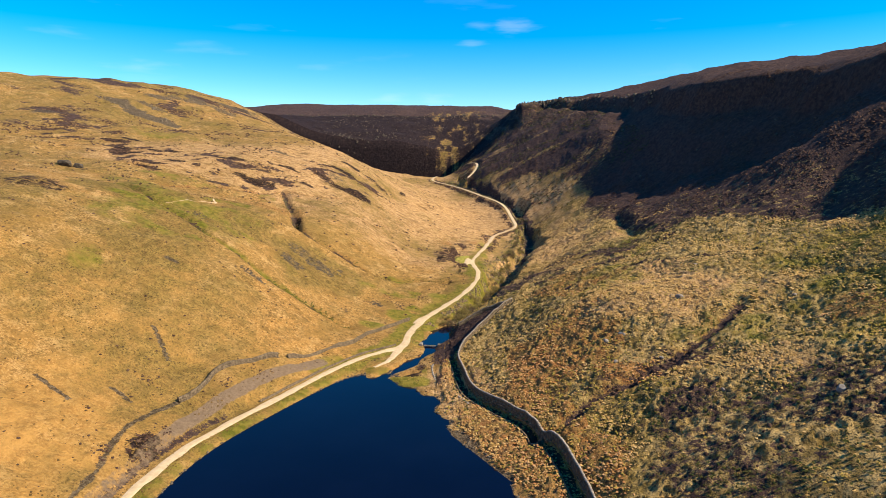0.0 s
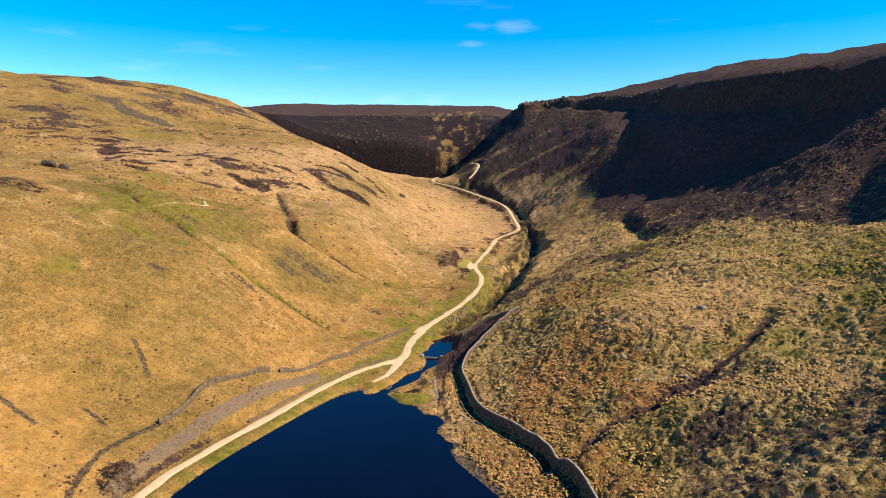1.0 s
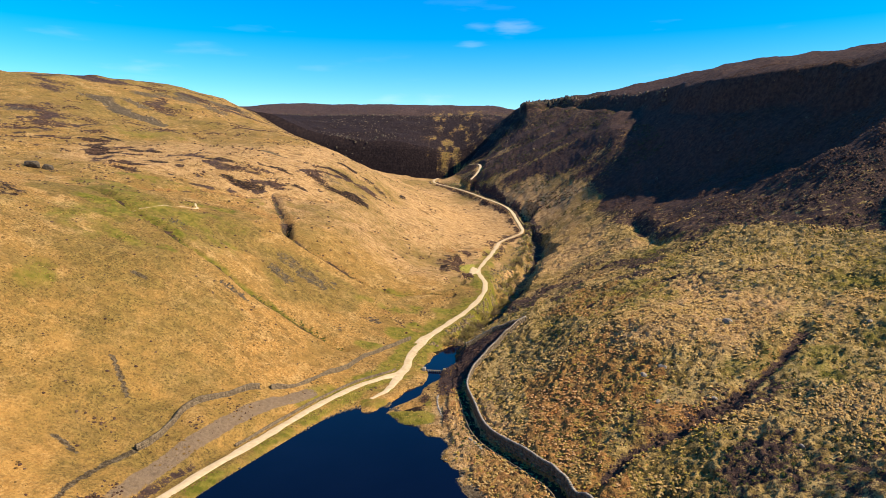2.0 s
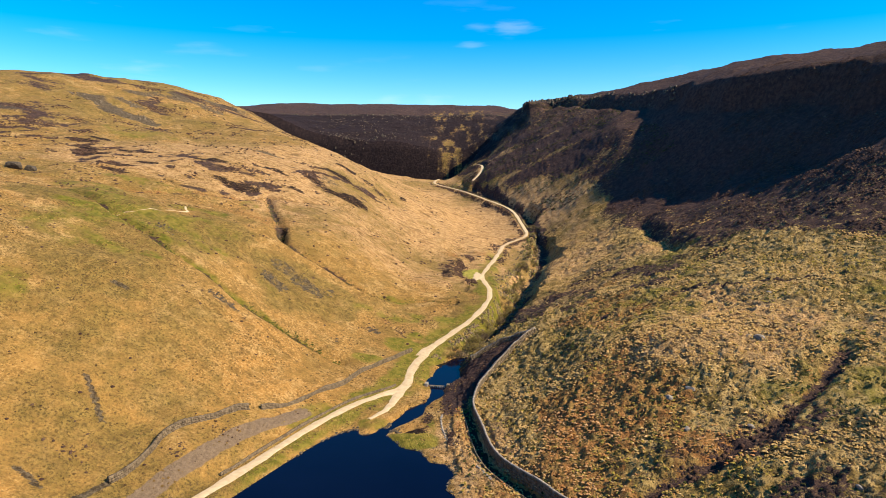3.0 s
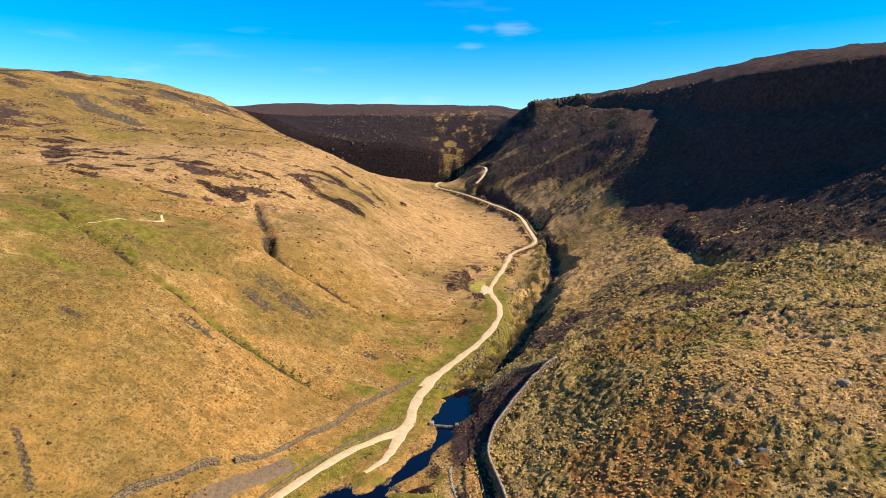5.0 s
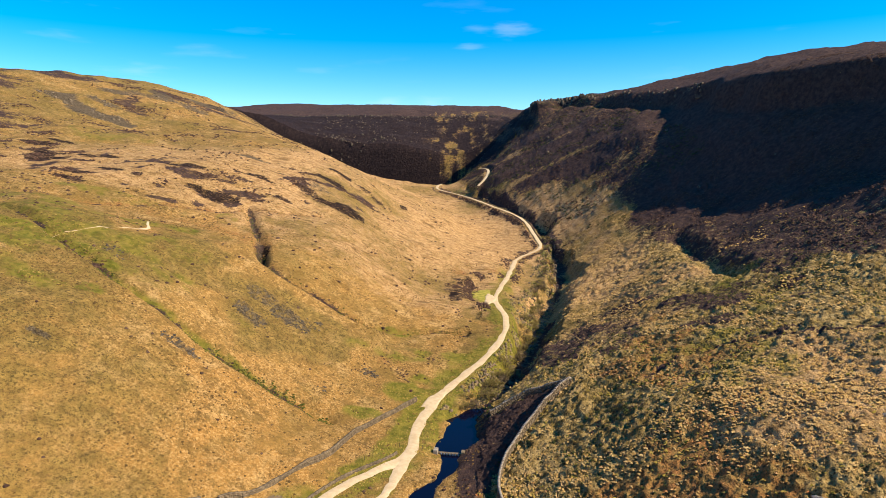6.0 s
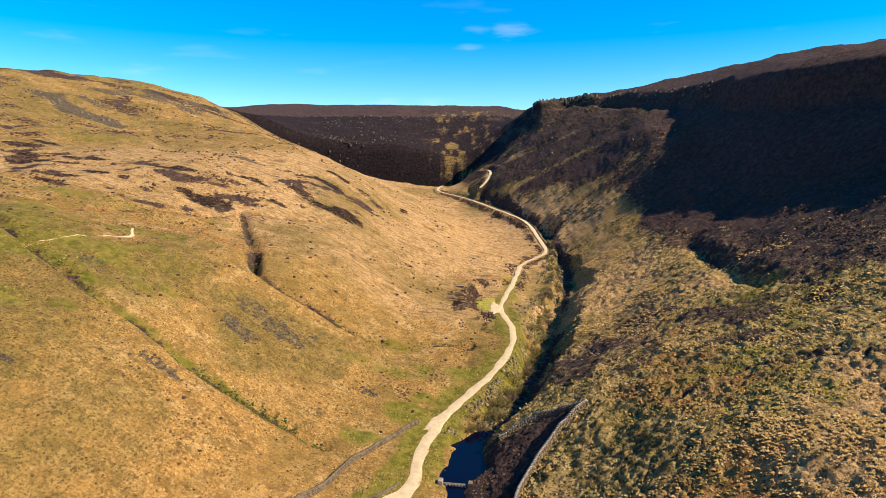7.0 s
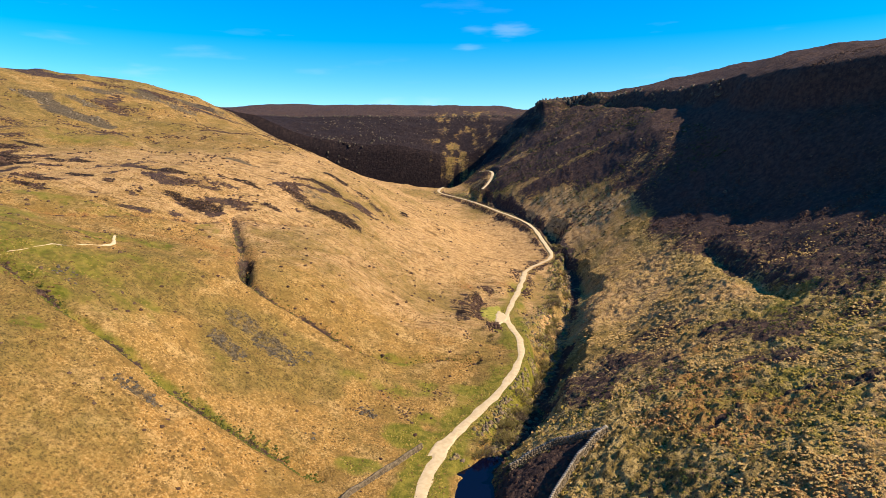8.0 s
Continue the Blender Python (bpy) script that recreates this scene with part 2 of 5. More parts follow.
section(490, [144.6, 126.7, 98.7, 88.8, 72.8, 52.5, 37.6, 29.5, 27.7, 29.7, 36.1, 49.8, 69.5, 98.1, 126.9, 144.6, 154.9, 162.8, 180.4])
section(570, [144, 144.5, 122.1, 98.9, 79.7, 60.1, 46.7, 40.3, 39.7, 44, 54.6, 68.3, 85.2, 105.7, 128.6, 147, 157.9, 161.3, 166.7])
section(650, [143, 146.9, 139.3, 108.5, 81.8, 65.9, 58.9, 55.9, 55.4, 58.4, 66.9, 76.4, 92.9, 114.9, 134.5, 146.9, 155.9, 159.5, 159.9])
section(695, [142, 146.5, 138.8, 112.8, 86.3, 72.4, 71.7, 68.9, 66.8, 66.6, 68.4, 77.5, 97.1, 123.9, 139.9, 147.8, 153.6, 157.9, 158.1])
section(740, [141.4, 145.3, 136.3, 117.1, 97.5, 89.2, 90.1, 86.6, 83.6, 81.9, 82.2, 88.6, 104.5, 131.6, 142.8, 148.2, 151.4, 155.6, 157.7])
section(790, [142.5, 145.2, 135.5, 124, 115.2, 111.1, 109.6, 107.5, 105.6, 104.5, 104.9, 107.8, 115.2, 129.1, 142.1, 147.6, 149.6, 153.2, 158.1])
section(850, [144.4, 147.4, 140.3, 134, 133.4, 132.9, 132.5, 130.1, 129.9, 130.9, 131.2, 132.4, 134.1, 135.3, 142.9, 146.4, 147.9, 151.6, 159.1])
section(1000, [149.1, 157.2, 164.4, 162, 162.9, 163.3, 163.4, 162.7, 162.6, 162.7, 162.5, 162.1, 161.3, 160.8, 155.5, 149.5, 149.5, 152.9, 160.4])
section(1500, [167, 168.9, 168.7, 167.8, 167.6, 168, 171.2, 173.9, 175.1, 175.2, 174.2, 172, 168.9, 167, 166.6, 167.4, 169.3, 172.2, 160.6])
AXIS = np.array([(-150, -22), (60, -22), (110, -20), (150, -18), (190, -12), (220, -5), (245, 0), (290, 18), (320, 30), (350, 40), (390, 50), (430, 54), (470, 54), (510, 46), (550, 36), (600, 22), (650, 10), (740, 0), (1500, 0)], float)


def bend(xs):
    """Second derivatives of the natural cubic spline, as a matrix."""
    n, h = len(xs), np.diff(xs)
    m, b = np.zeros((n, n)), np.zeros((n, n))
    m[0, 0] = m[-1, -1] = 1
    for i in range(1, n - 1):
        m[i, i - 1:i + 2] = h[i - 1], 2 * (h[i - 1] + h[i]), h[i]
        b[i, i - 1:i + 2] = 6 / h[i - 1], -6 / h[i - 1] - 6 / h[i], 6 / h[i]
    return np.linalg.solve(m, b)


def spline(xs, values, q):
    """Natural cubic spline through values (rows) at xs, read at q."""
    curve = bend(xs) @ values
    q = np.clip(q, xs[0], xs[-1])
    i = np.clip(np.searchsorted(xs, q) - 1, 0, len(xs) - 2)
    h = xs[i + 1] - xs[i]
    a = (xs[i + 1] - q) / h
    b = 1 - a
    wide = (slice(None),) + (None,) * (values.ndim - 1)
    return a[wide] * values[i] + b[wide] * values[i + 1] + ((a ** 3 - a) * h * h / 6)[wide] * curve[i] + ((b ** 3 - b) * h * h / 6)[wide] * curve[i + 1]


LONG = np.array([s[0] for s in STATIONS], float)
PROFILE = np.array([s[1] for s in STATIONS], float)
CURVE_U = (bend(ACROSS) @ PROFILE.T).T


def axis_x(y):
    return spline(AXIS[:, 0], AXIS[:, 1], y)


def basis(xs, q):
    return spline(xs, np.eye(len(xs)), q)


def valley(x, y):
    """Smooth height of the valley at arrays x, y."""
    out = np.empty(len(x))
    for k in range(0, len(x), 50000):
        xs, ys = x[k:k + 50000], y[k:k + 50000]
        out[k:k + 50000] = ((basis(LONG, ys) @ PROFILE) * basis(ACROSS, xs - axis_x(ys))).sum(1)
    return out


TABLE = np.random.RandomState(7).rand(256, 256)


def rough(x, y, size, shift=0):
    """Smooth value noise in -1..1 with bumps of that size in metres."""
    x, y = x / size + shift * 17.3, y / size + shift * 9.1
    i, j = np.floor(x).astype(int), np.floor(y).astype(int)
    fx, fy = x - i, y - j
    fx, fy = fx * fx * fx * (fx * (fx * 6 - 15) + 10), fy * fy * fy * (fy * (fy * 6 - 15) + 10)
    i0, i1, j0, j1 = i % 256, (i + 1) % 256, j % 256, (j + 1) % 256
    return 2 * ((TABLE[i0, j0] * (1 - fx) + TABLE[i1, j0] * fx) * (1 - fy) + (TABLE[i0, j1] * (1 - fx) + TABLE[i1, j1] * fx) * fy) - 1


def fbm(x, y, size, octaves=4, shift=0):
    return sum(rough(x, y, size / 2 ** k, shift + k) * 0.5 ** k for k in range(octaves))


def step(a, b, v):
    v = np.clip((v - a) / (b - a), 0, 1)
    return v * v * (3 - 2 * v)


def along(line, x, y):
    """Distance from a line of (x, y, ...) and the rest of its values, read at the nearest place of it."""
    line = np.array(line, float)
    best = np.full(len(x), 1e9)
    rest = np.zeros((len(x), max(1, line.shape[1] - 2)))
    order = np.argsort(y, kind="stable")
    ys = y[order]
    for a, b in zip(line, line[1:]):
        lo, hi = np.searchsorted(ys, (min(a[1], b[1]) - 25, max(a[1], b[1]) + 25))
        k = order[lo:hi]
        k = k[np.abs(x[k] - a[0]) < 40]
        d = b[:2] - a[:2]
        t = np.clip(((x[k] - a[0]) * d[0] + (y[k] - a[1]) * d[1]) / (d @ d), 0, 1)
        r = np.hypot(x[k] - a[0] - t * d[0], y[k] - a[1] - t * d[1])
        near = r < best[k]
        best[k[near]] = r[near]
        if line.shape[1] > 2:
            rest[k[near]] = (a[2:] + t[:, None] * (b[2:] - a[2:]))[near]
    return best, rest


def smooth_line(line, gap=2.0):
    """The same line as a spline with a point every gap metres."""
    line = np.array(line, float)
    s = np.concatenate([[0], np.cumsum(np.hypot(*np.diff(line[:, :2], axis=0).T))])
    return spline(s, line, np.linspace(0, s[-1], max(3, int(s[-1] / gap))))


# Lines of the plan: x, y
TRACK = smooth_line([(-66, 60), (-66, 95), (-65.1, 117.6), (-63.5, 133.6), (-58.8, 149.2), (-51.8, 164.6), (-43.1, 183), (-33.7, 201.6), (-25.4, 213.4), (-17.5, 221.5),
                     (-14.2, 229), (-13.8, 236.5), (-11.6, 246.5), (-7.5, 258), (1.7, 273.5), (11.4, 289.2), (17.6, 307.6), (18.2, 329), (17, 344.2), (21, 366), (31.9, 410.6),
                     (41.7, 437.6), (52.1, 449.1), (54, 474.1), (51.7, 504.7), (39.2, 543.2), (21.8, 586.6), (0.3, 623.9), (-10.2, 637.7), (-6.7, 659.6)])
SPUR = smooth_line([(-16, 223), (-17.4, 214), (-19.7, 206), (-23.5, 200)], 1)
FAR_TRACK = smooth_line([(26.7, 665), (33.5, 645), (35, 630), (30, 614), (24, 604)])
GORGE = smooth_line([(-2, 246, 0.2), (5, 255, 1.0), (14, 272, 2.0), (22, 294, 2.2), (32, 323, 3.6), (42, 357, 6.2), (53, 394, 10.8), (60, 440, 18.5), (60, 477, 24.5), (54, 509, 31), (45, 540, 37), (30, 583, 45), (12, 625, 53)])
GULLY_GREEN = smooth_line([(-150, 275), (-117, 255.7), (-104.6, 248.7), (-93.5, 244.8), (-79.9, 242.2), (-70.9, 241.4), (-61.7, 239.9), (-49.3, 239.7), (-37.7, 238.5)])
GULLY_ROCKY = smooth_line([(-92, 352), (-86.3, 337.8), (-77.1, 315.1), (-70.8, 301), (-59.6, 297.6), (-49.1, 297.9), (-40, 296.1), (-31.2, 297), (-20.6, 300.2), (-9.5, 303.8), (1.7, 303.9)])
RILL = smooth_line([(84, 168), (72, 158.5), (66, 155), (61, 153), (53, 151), (47, 148), (39, 147.5), (31, 143), (22, 140)])
BROOK = smooth_line([(0.5, 250.5, 0.8), (-1.0, 242, 2.9), (-2.4, 234, 3.7), (-4.6, 227.5, 2.4), (-5.0, 222, 1.5), (-6.2, 217.5, 1.2), (-8.2, 213.5, 0.0), (-9.8, 211, 1.2), (-11.6, 206.8, 2.2), (-14.8, 200.8, 0.9), (-17.4, 196, 0.1), (-20, 190, 0.5)], 1.0)
PITCHED = smooth_line([(-70, 100), (-69.5, 120), (-68.5, 135), (-66, 150), (-62.5, 160), (-58.2, 170), (-54, 180), (-48, 190), (-41.5, 200.5)])
SCARS = [smooth_line(l, 1) for l in ([(-86.9, 178.4, 0), (-83.4, 174.8, 0), (-79.8, 170.7, 0)], [(-98.3, 141.8, 0), (-93.9, 140.4, 0), (-89.1, 139.3, 0)], [(-86, 152, 0), (-83, 151, 0), (-80.4, 149.8, 0)])]
FENCE_DITCH = smooth_line([(44, 224), (50, 226.5), (58, 228), (64, 226), (68, 222.3), (75, 217), (88, 209), (104, 201)])
HOLLOW = smooth_line([(106, 372), (101.5, 352), (99, 336), (93.5, 312), (91, 292), (91, 278)])
SPITS = [smooth_line(l, 1) for l in ([(-16.8, 192.3, 1.0), (-12.5, 189.5, 3.6), (-9, 188.5, 5.4), (-7.5, 196, 3.4), (-5.8, 205, 1.6)], [(-23.6, 193.6, 1.6), (-21.5, 199, 3.2), (-17.5, 206, 3.4), (-12.5, 213.5, 2.6), (-10.5, 222, 2.4)], [(-37, 200.5, 2.6), (-31, 203.5, 4.4), (-24.5, 204, 5.5)])]
WALL_EAST = [(26.8, 236.4), (20, 231), (13, 222.3), (6.5, 210), (5.3, 203.5), (6.4, 191.6), (9.4, 172.6), (16.4, 158.2), (23.4, 143.6), (26.9, 132.5), (28.5, 122.3), (29, 112), (28, 98), (26, 80)]


def beside(line, gap):
    """A line that runs that far to the west of a line drawn from north to south."""
    line = smooth_line(line, 1.5)
    d = np.gradient(line, axis=0)
    d /= np.hypot(*d.T)[:, None]
    return line + np.column_stack([d[:, 1], -d[:, 0]]) * gap


CATCH = beside(WALL_EAST[4:], 1.7)
TERRACE = smooth_line([(-175, 303), (-141, 317), (-118, 330), (-106, 339), (-91, 351.5), (-81, 357), (-63, 370)])
GROOVE = smooth_line([(-71.2, 156.6), (-73.5, 151.9), (-75.2, 144.7), (-75.1, 131.3), (-73.3, 119), (-72.5, 108)])
SCARS.append(GROOVE)
BELT = smooth_line([(-270, 420), (-235, 398), (-180, 360), (-110, 366), (-58, 412)], 6)


def relief(x, y, z):
    """Adds benches, gullies, the gorge and the small relief to the smooth valley."""
    u = x - axis_x(y)
    hill = step(2.0, 14.0, z)
    z = z + fbm(x, y, 70, 4, 1) * 2.6 * hill * step(8, 60, np.abs(u)) * (1 - 0.85 * step(780, 860, y)) + (fbm(x, y, 16, 4, 5) * 0.85 + rough(x * 0.22, y, 3.2, 55) * 0.22) * step(1.0, 6.0, z)
    east = step(4, 20, u)
    z = z + east * step(2, 8, z) * (np.abs(rough(x, y, 3.4, 3)) * 0.4 + rough(x, y, 1.9, 8) * 0.36)
    # gullies on the slopes
    for line, depth, wide in ((GULLY_GREEN, 2.4, 2.0), (GULLY_ROCKY, 2.4, 1.7), (RILL, 1.9, 2.2), (FENCE_DITCH, 0.6, 1.2), (TERRACE, 1.0, 1.8), (HOLLOW, 4.0, 4.5)):
        d, _ = along(line, x, y)
        d = d + fbm(x, y, 9, 2, 11) * 0.5
        z = z - depth * np.exp(-(d / wide) ** 2)
    d = np.hypot((x + 74.5 + 0.25 * (y - 310)) / 3.0, (y - 310) / 10)
    z = z - 4.5 * np.exp(-d ** 2 * 1.3)
    # the stream's gorge
    d, bed = along(GORGE, x, y)
    d = d + fbm(x, y, 12, 3, 14) * 1.6
    west = u < 0
    d = d + 3.2 * fbm(x, y, 24, 3, 64) * step(330, 380, y) * (1 - west)
    z = np.minimum(z, bed[:, 0] - 0.6 + np.maximum(0, d - 2.6) * (np.where(west, 1.15, 1.25) + 1.2 * step(370, 450, y)) + 0.4 * rough(x, y, 2.2, 31))
    # low spits on both sides of the brook's mouth
    for line in SPITS:
        d, wide = along(line, x, y)
        z = np.maximum(z, np.minimum(0.9, (wide[:, 0] - d + 0.5 * rough(x, y, 2.2, 67)) * 0.6) + 0.15 * rough(x, y, 2.5, 66) - 3 * (d > 12))
    # the steep nose under the crag
    k = step(655, 690, y) * (1 - step(738, 752, y))
    cut = 128.0 + 1.06 * (x - 80) + 40 * step(82, 88, x) + 2.5 * fbm(x, y, 14, 3, 44)
    z = z * (1 - k) + k * np.minimum(z, cut)
    # the flat top of the crag
    k = step(84, 87, x) * step(676, 700, y) * (1 - step(722, 728, y)) * (1 - step(118, 150, x))
    z = z * (1 - k) + k * np.maximum(z, 137.5 + 0.04 * (x - 88))
    # the scarp below the valley edge
    below = np.interp(y, [260, 300, 340, 365, 390, 426, 505, 545, 575, 610, 642, 672, 696, 709], [199, 203, 204, 202, 197, 183, 174, 168, 162, 154, 144, 132, 120, 106]) - x + fbm(x, y, 20, 3, 52) * 4
    foot = np.interp(y, [250, 330, 400, 440, 480, 520, 560], [54, 72, 88, 74, 52, 35, 26])
    z = z - np.interp(y, [240, 300, 430, 470, 520, 600], [0, 17, 18, 12, 9, 10]) * step(0, 11, below) * (1 - step(0.45 * foot, 1.12 * foot, below)) * (1 - step(690, 705, y))
    # reservoir side, brook and pool
    d, wide = along(BROOK, x, y)
    z = np.minimum(z, -0.6 + np.maximum(0, d - wide[:, 0] + rough(x, y, 3, 21) * 0.7) * 1.1)
    z = z + 0.55 * rough(x, y, 3.4, 25) * np.exp(-(z / 1.1) ** 2) * (x > -8) * (y < 200)
    # the catchwater under the east wall
    d, _ = along(CATCH, x, y)
    z = z - 1.3 * (1 - step(0.8, 1.7, d))
    # benches of the tracks
    for line, half, soft in ((TRACK, 2.1, 4.0), (SPUR, 1.8, 3.0), (FAR_TRACK, 1.6, 4.0)):
        d, level = along(bench(line), x, y)
        k = 1 - step(half, half + soft, d)
        for cx, cy, rx, ry in ((12, 355, 7, 18), (-9.5, 257, 3.0, 8.0)):
            k = np.maximum(k, 1 - step(0.8, 1.5, np.hypot((x - cx) / rx, (y - cy) / ry))) if half > 2 else k
        z = z * (1 - k) + level[:, 0] * k
    return z


BENCH = {}


def bench(line):
    """The line with its own level height added."""
    key = len(line)
    if key not in BENCH:
        z = valley(line[:, 0], line[:, 1])
        z = np.convolve(np.pad(z, 9, mode="edge"), np.ones(19) / 19, "valid")
        z = np.maximum(z, 1.0)
        BENCH[key] = np.column_stack([line[:, :2], z])
    return BENCH[key]


def ground_height(x, y):
    x, y = np.atleast_1d(np.asarray(x, float)), np.atleast_1d(np.asarray(y, float))
    return relief(x, y, valley(x, y))


def steps(start, end, fine, grow, top, reach, wild=1.14):
    """Grid lines: fine from start to end, then wider and wider on to reach."""
    out, s = [end], fine
    while out[-1] < reach:
        s = min(s * grow, top) if out[-1] < reach * 0.12 + end else s * wild
        out.append(out[-1] + s)
    return out


def grid_lines(lo, hi, fine, far_lo, far_hi, top):
    up = steps(lo, hi, fine, 1.016, top, far_hi)
    down = [-v for v in steps(-hi, -lo, fine, 1.016, top, -far_lo)]
    return np.array(sorted(down) + list(np.arange(lo + fine, hi - fine / 2, fine)) + up)


